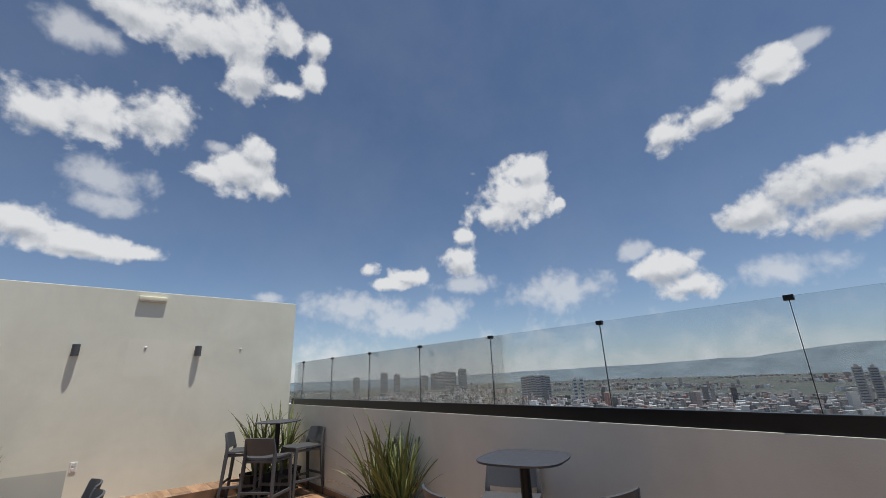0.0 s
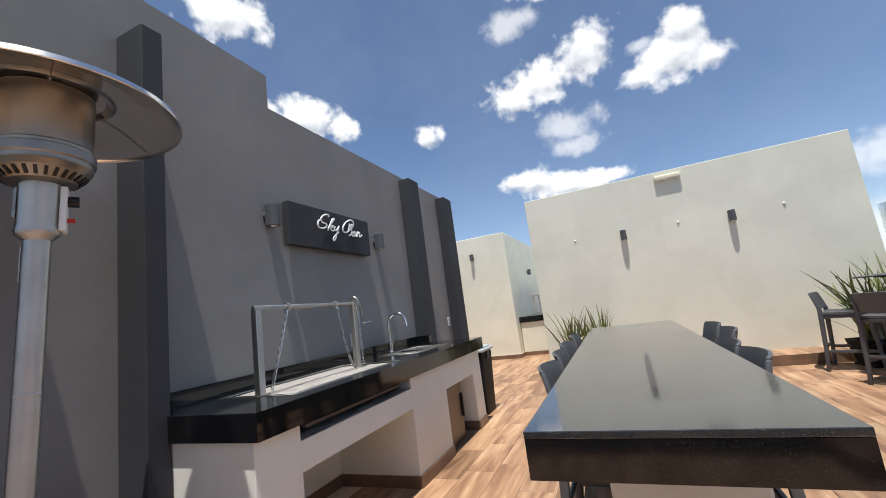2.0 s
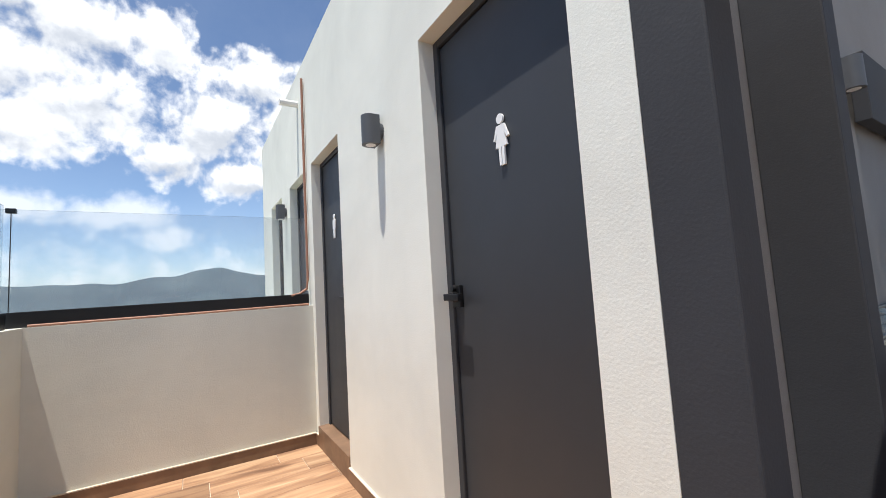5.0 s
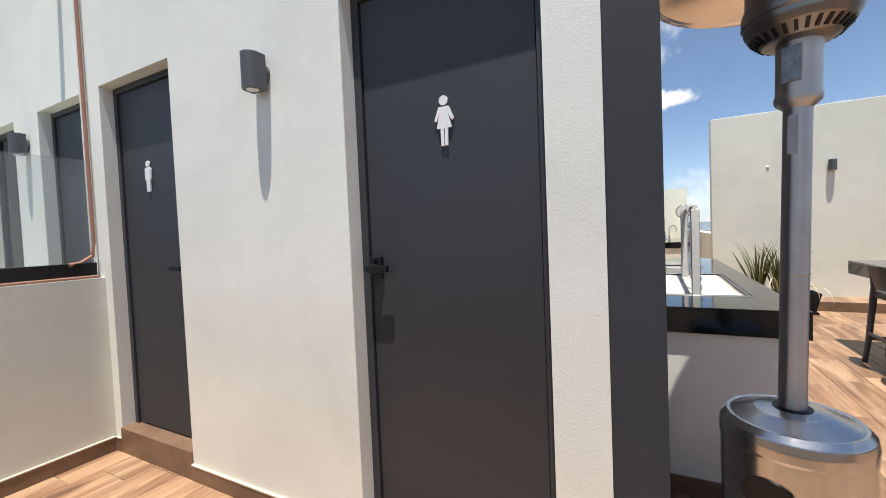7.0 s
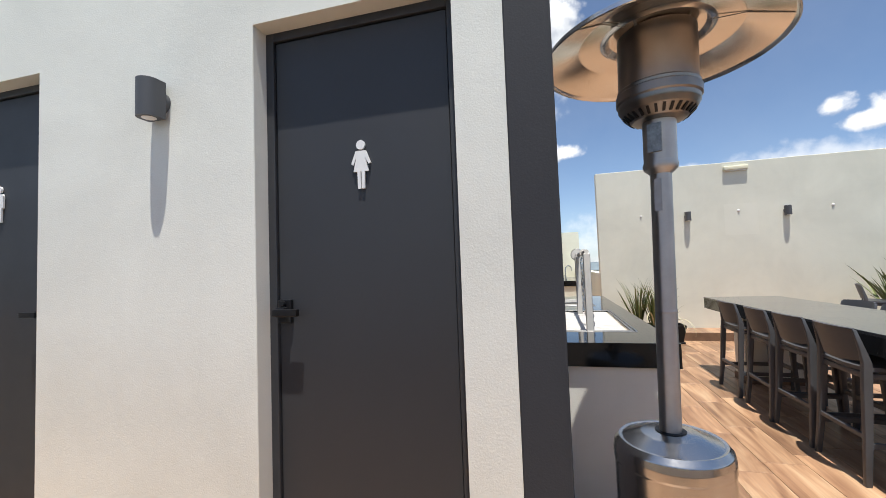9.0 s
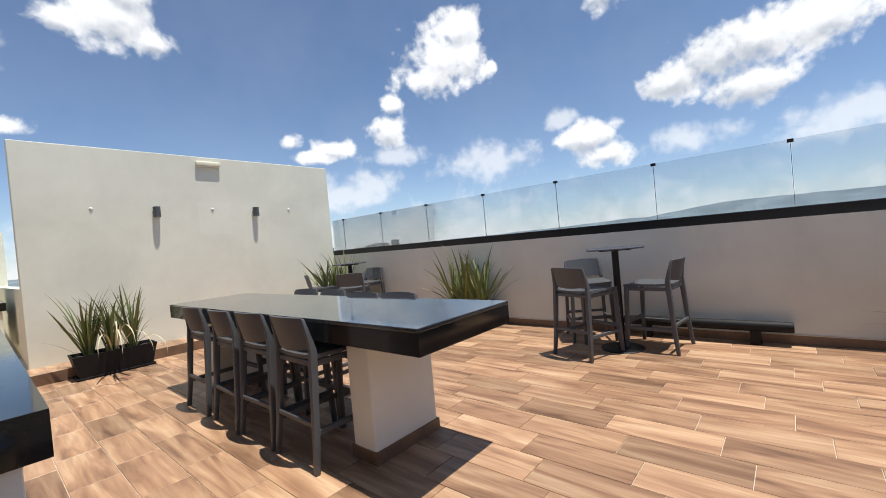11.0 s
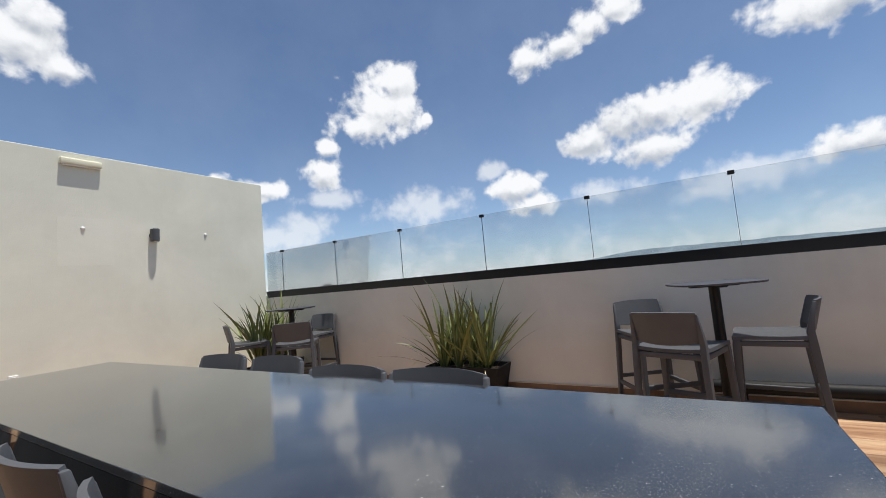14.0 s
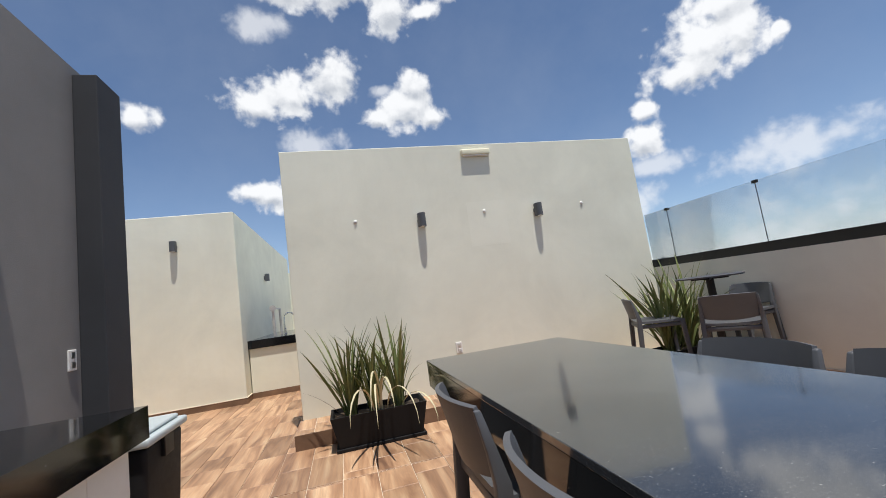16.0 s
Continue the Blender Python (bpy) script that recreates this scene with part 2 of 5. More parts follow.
M_CREAM = plaster("cream_stucco", (0.77, 0.765, 0.65), 0.05, 0.85, 0.2)
M_WHITE = plaster("white_stucco", (0.82, 0.82, 0.745), 0.045, 0.85, 0.16)
M_PARAPET = plaster("parapet_stucco", (0.69, 0.69, 0.62), 0.05, 0.85, 0.2)
M_GREY = plaster("grey_stucco", (0.25, 0.241, 0.234), 0.06, 0.85, 0.2)
M_DARK = plaster("charcoal_stucco", (0.045, 0.047, 0.053), 0.08, 0.75, 0.1)
M_DOOR = plain("door_paint", (0.035, 0.037, 0.042), 0.5, 0.0, 0.06, 2.0, 0.05)
M_BLACK = plain("black_metal", (0.012, 0.012, 0.013), 0.38, 0.3, 0.1, 8)
M_STOOL = plain("grey_resin", (0.078, 0.082, 0.09), 0.5, 0.0, 0.05, 10, 0.12)
M_TABLE = plain("table_laminate", (0.06, 0.064, 0.075), 0.45, 0.0, 0.05, 10, 0.1)
k = Mat("stainless_steel", (0.56, 0.55, 0.53), 0.5, 1.0)
v = k.coord("obj")
brush = k.noise(k.coord("obj", scale=(6, 6, 160)), 1.0, 4, 0.6)
smear = k.noise(v, 9, 5, 0.6)
k.base(k.mix(k.ramp(smear, (0.3, 0.0), (0.72, 1.0)), (0.5, 0.49, 0.47), (0.62, 0.61, 0.585)))
k.gloss(k.math("ADD", k.math("MULTIPLY", brush, 0.14), 0.38))
tan = k.nodes.new("ShaderNodeTangent")
tan.direction_type, tan.axis = "RADIAL", "Z"
k.links.new(tan.outputs[0], k.p.inputs["Tangent"])
k.p.inputs["Anisotropic"].default_value, k.p.inputs["Anisotropic Rotation"].default_value = 0.8, 0.25
M_STEEL = k.m
k = Mat("polished_tank_steel", (0.6, 0.59, 0.57), 0.24, 1.0)
v = k.coord("obj")
brush = k.noise(k.coord("obj", scale=(90, 90, 2)), 1.0, 4, 0.6)
k.base(k.mix(k.ramp(k.noise(v, 7, 5, 0.6), (0.3, 0.0), (0.72, 1.0)), (0.52, 0.51, 0.49), (0.66, 0.65, 0.63)))
k.gloss(k.math("ADD", k.math("MULTIPLY", brush, 0.12), 0.17))
M_TANK = k.bump(brush, 0.05, 0.001).m
M_GRATE = plain("grill_grate_steel", (0.62, 0.59, 0.55), 0.38, 0.4, 0.2, 14)
M_PERF = plain("perforated_steel", (0.3, 0.3, 0.29), 0.45, 0.8, 0.3, 60)
M_STICKER = plain("grey_sticker", (0.42, 0.43, 0.44), 0.5, 0.0, 0.1, 30)
M_CHROME = plain("chrome", (0.7, 0.7, 0.7), 0.1, 1.0, 0.02, 8)
M_BRONZE = plain("bronze_coated_steel", (0.27, 0.25, 0.23), 0.36, 1.0, 0.08, 9)
M_ALU = plain("aluminium", (0.80, 0.78, 0.74), 0.2, 1.0, 0.04, 7)
M_POT = plain("black_planter_plastic", (0.008, 0.008, 0.009), 0.6, 0.0, 0.1, 14, 0.15, 0.25)
M_SOIL = plain("soil", (0.05, 0.035, 0.022), 0.95, 0.0, 0.4, 30, 0.6)
M_PLASTIC = plain("white_plastic", (0.78, 0.77, 0.74), 0.4, 0.0, 0.03, 9)
M_BIN = plain("bin_lid_plastic", (0.42, 0.47, 0.48), 0.45, 0.0, 0.06, 9)
M_COPPER = plain("red_insulated_pipe", (0.34, 0.17, 0.11), 0.6, 0.0, 0.1, 20)
M_SIGNWHITE = plain("white_letters", (0.85, 0.85, 0.83), 0.35, 0.0, 0.02)
M_FRIDGE = plain("fridge_steel", (0.2, 0.16, 0.13), 0.45, 0.6, 0.06, 4)
M_GROUT = plain("grout", (0.62, 0.53, 0.42), 0.9, 0.0, 0.1, 20)
M_RED = plain("red_plastic", (0.5, 0.03, 0.03), 0.4)
M_SKIRT = plain("skirting_tile", (0.19, 0.115, 0.072), 0.45, 0.0, 0.25, 5)
M_BRICK = plain("firebrick_soot", (0.12, 0.1, 0.085), 0.9, 0.0, 0.3, 9, 0.4)

# pale firebrick, scorched in patches
k = Mat("pale_firebrick", (0.68, 0.62, 0.53), 0.9, 0.0, 0.2)
v = k.coord()
col = k.mix(k.ramp(k.noise(v, 14, 5, 0.6), (0.35, 0.0), (0.7, 1.0)), (0.46, 0.41, 0.34), (0.6, 0.555, 0.48))
col = k.mix(k.ramp(k.noise(k.coord(scale=(3.5, 1.6, 1)), 2.2, 6, 0.65, 0.8), (0.5, 0.0), (0.64, 0.8)), col, (0.12, 0.09, 0.065))
k.base(col)
M_FIREBRICK = k.bump(k.noise(v, 90, 3), 0.3, 0.004).m
# white stucco blackened by smoke
k = Mat("smoked_stucco", (0.4, 0.39, 0.37), 0.9, 0.0, 0.2)
v = k.coord(scale=(2, 1, 1))
k.base(k.mix(k.ramp(k.noise(v, 3.5, 6, 0.65, 0.6), (0.3, 0.0), (0.7, 1.0)), (0.1, 0.096, 0.09), (0.5, 0.49, 0.46)))
M_SMOKED = k.m

# black granite: dark, glossy, pale flecks
k = Mat("black_granite", (0.02, 0.021, 0.023), 0.07, 0.0, 0.5)
v = k.coord()
fleck = k.noise(v, 320, 2, 0.5)
col = k.mix(k.ramp(fleck, (0.62, 0.0), (0.72, 1.0)), (0.006, 0.0065, 0.007), (0.035, 0.036, 0.038))
star = k.noise(v, 75, 1, 0.4)
col = k.mix(k.ramp(star, (0.785, 0.0), (0.8, 1.0)), col, (0.14, 0.14, 0.135))
k.base(col)
k.gloss(k.ramp(k.noise(v, 3.0, 5, 0.6), (0.3, 0.05), (0.75, 0.13)))
M_GRANITE = k.m
k = Mat("table_granite", (0.03, 0.032, 0.034), 0.1, 0.0, 0.6)
v = k.coord()
col = k.mix(k.ramp(k.noise(v, 260, 2, 0.5), (0.58, 0.0), (0.72, 1.0)), (0.022, 0.0235, 0.025), (0.10, 0.105, 0.11))
col = k.mix(k.ramp(k.noise(v, 190, 1, 0.4), (0.765, 0.0), (0.79, 1.0)), col, (0.2, 0.2, 0.19))
dust = k.noise(v, 2.4, 6, 0.65, 0.5)
k.base(k.mix(k.math("MULTIPLY", k.ramp(dust, (0.45, 0.0), (0.8, 1.0)), 0.12), col, (0.3, 0.3, 0.29)))
k.gloss(k.ramp(dust, (0.3, 0.08), (0.8, 0.2)))
k.p.inputs["Coat Weight"].default_value, k.p.inputs["Coat Roughness"].default_value = 0.6, 0.06
M_TABLESTONE = k.m

# wood-look porcelain planks
k = Mat("plank_tile", (0.4, 0.25, 0.15), 0.42, 0.0, 0.45)
info = k.nodes.new("ShaderNodeObjectInfo")
geo = k.nodes.new("ShaderNodeNewGeometry")
seedv = k.math("FRACT", k.math("ADD", info.outputs["Random"], geo.outputs["Random Per Island"]))
comb = k.nodes.new("ShaderNodeCombineXYZ")
k.links.new(k.math("MULTIPLY", seedv, 41.0), comb.inputs[0])
k.links.new(k.math("MULTIPLY", seedv, 97.0), comb.inputs[1])
add = k.nodes.new("ShaderNodeVectorMath")
add.operation = "ADD"
k.links.new(geo.outputs["Position"], add.inputs[0])
k.links.new(comb.outputs[0], add.inputs[1])
mp = k.nodes.new("ShaderNodeMapping")
mp.inputs["Scale"].default_value = (9.0, 1.1, 1.0)
k.links.new(add.outputs[0], mp.inputs[0])
bands = k.noise(mp.outputs[0], 1.0, 5, 0.55, 0.9)
mp2 = k.nodes.new("ShaderNodeMapping")
mp2.inputs["Scale"].default_value = (60.0, 3.0, 1.0)
k.links.new(add.outputs[0], mp2.inputs[0])
grain = k.noise(mp2.outputs[0], 1.0, 4, 0.6)
wood = k.ramp(bands, (0.28, (0.16, 0.085, 0.05)), (0.42, (0.33, 0.185, 0.105)), (0.55, (0.47, 0.285, 0.165)), (0.72, (0.60, 0.42, 0.26)))
wood = k.mix(k.math("MULTIPLY", k.ramp(grain, (0.35, 1.0), (0.6, 0.0)), 0.3), wood, (0.17, 0.09, 0.055))
tone = k.ramp(seedv, (0.0, 0.66), (0.5, 0.92), (1.0, 1.1))
wood = k.mix(1.0, wood, tone, "MULTIPLY")
k.base(wood)
k.gloss(k.ramp(grain, (0.3, 0.36), (0.7, 0.5)))
k.bump(grain, 0.12, 0.002)
M_PLANK = k.m


def glass_mat(name, tint, gloss=1.0, dust=0.05):
    m = bpy.data.materials.new(name)
    m.use_nodes = True
    n, l = m.node_tree.nodes, m.node_tree.links
    n.clear()
    tr, gl, fr = n.new("ShaderNodeBsdfTransparent"), n.new("ShaderNodeBsdfGlossy"), n.new("ShaderNodeFresnel")
    df, mx, mx2, o = n.new("ShaderNodeBsdfDiffuse"), n.new("ShaderNodeMixShader"), n.new("ShaderNodeMixShader"), n.new("ShaderNodeOutputMaterial")
    tr.inputs[0].default_value, gl.inputs["Roughness"].default_value = (*tint, 1), 0.01
    df.inputs[0].default_value, fr.inputs[0].default_value = (0.8, 0.82, 0.85, 1), 1.5
    tx, ge = n.new("ShaderNodeTexNoise"), n.new("ShaderNodeNewGeometry")
    tx.inputs["Scale"].default_value, tx.inputs["Detail"].default_value = 1.7, 6
    l.new(ge.outputs["Position"], tx.inputs["Vector"])
    mul = n.new("ShaderNodeMath")
    mul.operation = "MULTIPLY"
    mul.inputs[1].default_value = dust * 2
    l.new(tx.outputs["Fac"], mul.inputs[0])
    l.new(mul.outputs[0], mx.inputs[0]), l.new(tr.outputs[0], mx.inputs[1]), l.new(df.outputs[0], mx.inputs[2])
    half = n.new("ShaderNodeMath")
    half.operation = "MULTIPLY"
    half.inputs[1].default_value = gloss
    l.new(fr.outputs[0], half.inputs[0])
    l.new(half.outputs[0], mx2.inputs[0]), l.new(mx.outputs[0], mx2.inputs[1]), l.new(gl.outputs[0], mx2.inputs[2])
    l.new(mx2.outputs[0], o.inputs[0])
    return m


M_GLASS = glass_mat("railing_glass", (0.92, 0.94, 0.95), 0.6, 0.06)
M_PANE = glass_mat("window_glass", (0.45, 0.47, 0.5), 1.0, 0.03)


# ---- mesh helpers ----
def boxes(*dims, bevel=0.0, seg=2):
    """A bmesh of boxes (x0, x1, y0, y1, z0, z1), bevelled."""
    bm = bmesh.new()
    for x0, x1, y0, y1, z0, z1 in dims:
        m = Matrix.Translation(((x0 + x1) / 2, (y0 + y1) / 2, (z0 + z1) / 2)) @ Matrix.Diagonal((x1 - x0, y1 - y0, z1 - z0, 1))
        bmesh.ops.create_cube(bm, size=1, matrix=m)
    if bevel:
        bmesh.ops.bevel(bm, geom=bm.edges[:], offset=bevel, segments=seg, affect="EDGES", profile=0.5)
    return bm


def lathe(profile, seg=32, cx=0.0, cy=0.0):
    """A bmesh turned round z from (radius, z) pairs."""
    bm = bmesh.new()
    rings = []
    fine = [profile[0]]
    for (r0, z0), (r1, z1) in zip(profile, profile[1:]):
        span = math.hypot(r1 - r0, z1 - z0)
        if span > 0.02:      # rings close to the ends keep long walls straight under smooth shading
            for f in (0.003 / span, 1 - 0.003 / span):
                fine.append((r0 + (r1 - r0) * f, z0 + (z1 - z0) * f))
        fine.append((r1, z1))
    for r, z in fine:
        if r < 1e-5:
            rings.append([bm.verts.new((cx, cy, z))])
        else:
            rings.append([bm.verts.new((cx + r * math.cos(2 * math.pi * i / seg), cy + r * math.sin(2 * math.pi * i / seg), z)) for i in range(seg)])
    for a, b in zip(rings, rings[1:]):
        for i in range(seg):
            j = (i + 1) % seg
            if len(a) == 1 and len(b) > 1:
                bm.faces.new((a[0], b[j], b[i]))
            elif len(b) == 1 and len(a) > 1:
                bm.faces.new((a[i], a[j], b[0]))
            elif len(a) > 1:
                bm.faces.new((a[i], a[j], b[j], b[i]))
    bmesh.ops.recalc_face_normals(bm, faces=bm.faces[:])
    return bm


def tube(points, radius, seg=10, bm=None, flat=1.0):
    """A round bar along points, capped."""
    bm = bm or bmesh.new()
    pts = [Vector(p) for p in points]
    rings = []
    for i, p in enumerate(pts):
        d = (pts[min(i + 1, len(pts) - 1)] - pts[max(i - 1, 0)]).normalized()
        up = Vector((0, 0, 1)) if abs(d.z) < 0.9 else Vector((1, 0, 0))
        a = d.cross(up).normalized()
        b = d.cross(a).normalized()
        r = radius[i] if isinstance(radius, (list, tuple)) else radius
        rings.append([bm.verts.new(p + r * (math.cos(2 * math.pi * j / seg) * a + flat * math.sin(2 * math.pi * j / seg) * b)) for j in range(seg)])
    for a, b in zip(rings, rings[1:]):
        for j in range(seg):
            bm.faces.new((a[j], a[(j + 1) % seg], b[(j + 1) % seg], b[j]))
    bm.faces.new(rings[0])
    bm.faces.new(rings[-1][::-1])
    bmesh.ops.recalc_face_normals(bm, faces=bm.faces[:])
    return bm


def plate(us, vs, gaps, w0, w1, axes):
    """One connected slab over a grid of lines us, vs, less the cells in gaps, from w0 to w1 along the third axis."""
    bm, made = bmesh.new(), {}

    def vert(i, j, w):
        key = (i, j, w)
        if key not in made:
            co = [0, 0, 0]
            co[axes[0]], co[axes[1]], co[axes[2]] = us[i], vs[j], w
            made[key] = bm.verts.new(co)
        return made[key]

    cells = {(i, j) for i in range(len(us) - 1) for j in range(len(vs) - 1)} - set(gaps)
    for i, j in cells:
        for w in (w0, w1):
            bm.faces.new([vert(i, j, w), vert(i + 1, j, w), vert(i + 1, j + 1, w), vert(i, j + 1, w)])
        for (di, dj), (p, q) in (((-1, 0), ((i, j), (i, j + 1))), ((1, 0), ((i + 1, j), (i + 1, j + 1))), ((0, -1), ((i, j), (i + 1, j))), ((0, 1), ((i, j + 1), (i + 1, j + 1)))):
            if (i + di, j + dj) not in cells:
                bm.faces.new([vert(*p, w0), vert(*q, w0), vert(*q, w1), vert(*p, w1)])
    bmesh.ops.recalc_face_normals(bm, faces=bm.faces[:])
    return bm


def part(name, bm, material, parent=None, label="", smooth=False):
    """Links a bmesh as one mesh object, under a thing when one is given."""
    me = bpy.data.meshes.new(name)
    bm.to_mesh(me)
    bm.free()
    me.materials.append(material)
    if smooth:
        for f in me.polygons:
            f.use_smooth = True
        me.set_sharp_from_angle(angle=radians(40))
    ob = new(name, me)
    if parent:
        ob.parent = parent
    return tagged(ob, label) if label else ob


def thing(name, label, category, at=(0, 0, 0), turn=0.0, group="", kind=""):
    """An Empty at the base of a thing."""
    ob = new(name)
    ob.empty_display_size = 0.1
    ob.matrix_world = pose(*at, 0, 0, turn)
    return tagged(ob, label, category, group, kind)


def structure(name, bm, material, label, category, smooth=False):
    return tagged(part(name, bm, material, None, "", smooth), label, category, "", "structure")


# ---- large structure ----
GX = 5.54          # inner face of the glazed parapet
BACK = -1.72       # inner face of the parapet behind
structure("floor", boxes((-2.9, GX + 0.1, BACK - 0.1, 6.6, -0.25, -0.004), (-3.2, 1.3, 6.6, 16.0, -0.25, -0.004)), M_GROUT,
          "pale grout bed under wood-look plank tiles", "floor")

# restroom front wall, with door openings
D1, D2, D3, D4 = (-0.878, -0.088), (-2.78, -2.045), (-3.66, -3.0), (-4.77, -4.09)
HEAD, THRESH, TOP = 2.272, 0.157, 3.25
us = [-5.45, *D4, *D3, *D2, *D1, 0.082]
structure("wall_restrooms", plate(us, [0, HEAD, TOP], [(1, 0), (3, 0), (5, 0), (7, 0)], 0.0, 0.16, (0, 2, 1)), M_WHITE,
          "off-white stucco wall with recessed restroom doors", "wall")
structure("wall_bar_end", boxes((0.082, 0.232, -0.002, 0.115, 0, TOP), bevel=0.006), M_DARK, "charcoal painted corner pilaster of the bar wall", "wall")
structure("wall_bar_return", boxes((0.0, 0.092, 0.116, 0.165, 0, TOP)), M_GREY, "mid-grey stucco return behind the corner pilaster", "wall")
structure("wall_bar", plate([0.16, 1.86, 5.32], [0, 2.97, TOP], [(1, 1)], -0.2, 0.0, (1, 2, 0)), M_GREY,
          "mid-grey stucco bar wall with a stepped top", "wall")
for n, (y0, y1, deep) in enumerate(((0.8, 0.908, 0.215), (3.93, 4.19, 0.145), (5.05, 5.34, 0.14))):
    structure("pilaster_%d" % (n + 1), boxes((0.0, deep, y0, y1, 0, 2.915), bevel=0.006), M_DARK, "charcoal painted pilaster on the grey bar wall", "pilaster")
structure("wall_block_rear", boxes((-5.45, -5.25, 0.16, 5.2, 0, TOP), (-5.25, -0.2, 5.0, 5.2, 0, 2.97)), M_WHITE, "off-white stucco outer walls of the restroom block", "wall")
structure("roof_block", boxes((-5.25, -0.2, 0.16, 5.0, 2.75, 2.9)), M_WHITE, "flat roof slab of the restroom block", "roof")
structure("wall_cream", boxes((1.045, 5.49, 6.575, 6.78, 0, 2.938), bevel=0.008), M_CREAM, "cream stucco screen wall at the end of the terrace", "wall")
structure("wall_neighbour", boxes((-3.2, 0.036, 8.884, 15.2, 0, 2.92), bevel=0.01), M_CREAM, "cream stucco wall block of the neighbouring terrace", "wall")
structure("curb", boxes((1.03, GX, 6.08, 6.575, 0, 0.132)), M_GROUT, "low tiled curb along the cream wall", "curb")
structure("platform", boxes((3.3, GX, BACK, -1.12, 0, 0.118)), M_GROUT, "low raised platform clad in wood-look tile", "platform")
# invented closing walls; the east one is kept low to let light in
structure("wall_passage", boxes((1.1, 1.3, 6.78, 16.0, 0, 1.1), (-3.2, 1.3, 16.0, 16.2, 0, 2.6), (-3.4, -3.2, 5.2, 9.0, 0, 2.6)), M_CREAM, "invented cream stucco walls closing the passage", "wall")

# parapets, with their black channels and glass
structure("parapet_east", boxes((GX, GX + 0.16, BACK - 0.2, 6.95, 0, 1.162)), M_PARAPET, "beige stucco parapet under the glass rail", "parapet")
structure("parapet_west", boxes((-3.0, -2.86, BACK - 0.2, 0.0, 0, 1.1)), M_PARAPET, "beige stucco parapet beside the restroom doors", "parapet")
structure("parapet_south", boxes((-2.86, GX, BACK - 0.16, BACK, 0, 1.1)), M_PARAPET, "beige stucco parapet at the back of the terrace", "parapet")


def glass_rail(name, length, posts, height, m, label):
    """A black channel with glass panes butted at dark joints that have small clips on top; runs along local y."""
    rail = tagged(thing(name, label, "glass railing"), kind="structure")
    rail.matrix_world = m
    part("channel", boxes((-0.026, 0.026, 0, length, 0, 0.098), bevel=0.004), M_BLACK, rail, "black metal base channel")
    edges = [0.0, *posts, length]
    for a, b in zip(edges, edges[1:]):
        pane = part("pane", boxes((-0.005, 0.005, a + 0.006, b - 0.006, 0.099, height)), M_GLASS, rail, "clear glass pane")
        pane.visible_shadow = False
    for p in posts:
        part("joint", boxes((-0.0045, 0.0045, p - 0.0019, p + 0.0019, 0.099, height - 0.002)), M_BLACK, rail, "dark joint strip")
        part("clip", boxes((-0.016, 0.016, p - 0.024, p + 0.024, height - 0.024, height + 0.006), bevel=0.003), M_BLACK, rail, "small black clip")
    return rail


ZR = 1.162
glass_rail("railing_east", 8.6, [0.24, 1.38, 2.52, 3.66, 4.79, 5.93, 7.07, 8.21], 0.708, pose(5.588, -1.93, ZR), "clear glass railing in a black channel on the parapet")
glass_rail("railing_west", 1.86, [0.08], 0.735, pose(-2.93, -1.88, 1.1), "clear glass railing beside the restroom wall")
glass_rail("railing_south", 8.3, [1.1, 2.24, 3.38, 4.52, 5.66, 6.8], 0.735, pose(5.5, BACK - 0.08, 1.1, 0, 0, 90), "clear glass railing on the back parapet")

# skirting
SK = [(-2.86, -2.845, BACK, -0.012), (-2.845, D2[0], -0.012, 0.0), (D2[1], D1[0], -0.012, 0.0), (D1[1], 0.082, -0.012, 0.0), (GX - 0.012, GX, -1.12, 6.08),
      (-2.845, 3.3, BACK, BACK + 0.012), (-3.2, 0.05, 8.872, 8.884), (0.036, 0.05, 8.884, 9.2), (1.04, 1.045, 6.575, 6.78), (-0.2, 0.14, 5.32, 5.332)]
for a, b, c, d in SK:
    structure("baseboard", boxes((a, b, c, d, 0.0, 0.085)), M_SKIRT, "brown wood-look tile skirting", "baseboard")
    g = 0.003 if b - a > d - c else 0.0
    structure("trim", boxes((a - 0.003 + g, b + 0.003 - g, c - g, d + g, 0.085, 0.092)), M_GROUT, "pale grout line on top of the skirting", "trim")
structure("curb_face", boxes((1.018, GX - 0.012, 6.068, 6.08, 0, 0.13), (1.018, 1.03, 6.08, 6.575, 0, 0.13)), M_SKIRT, "brown tile face of the low curb", "trim")
structure("platform_face", boxes((3.288, GX - 0.012, -1.12, -1.108, 0, 0.116), (3.288, 3.3, BACK, -1.12, 0, 0.116)), M_SKIRT, "brown tile face of the raised platform", "trim")


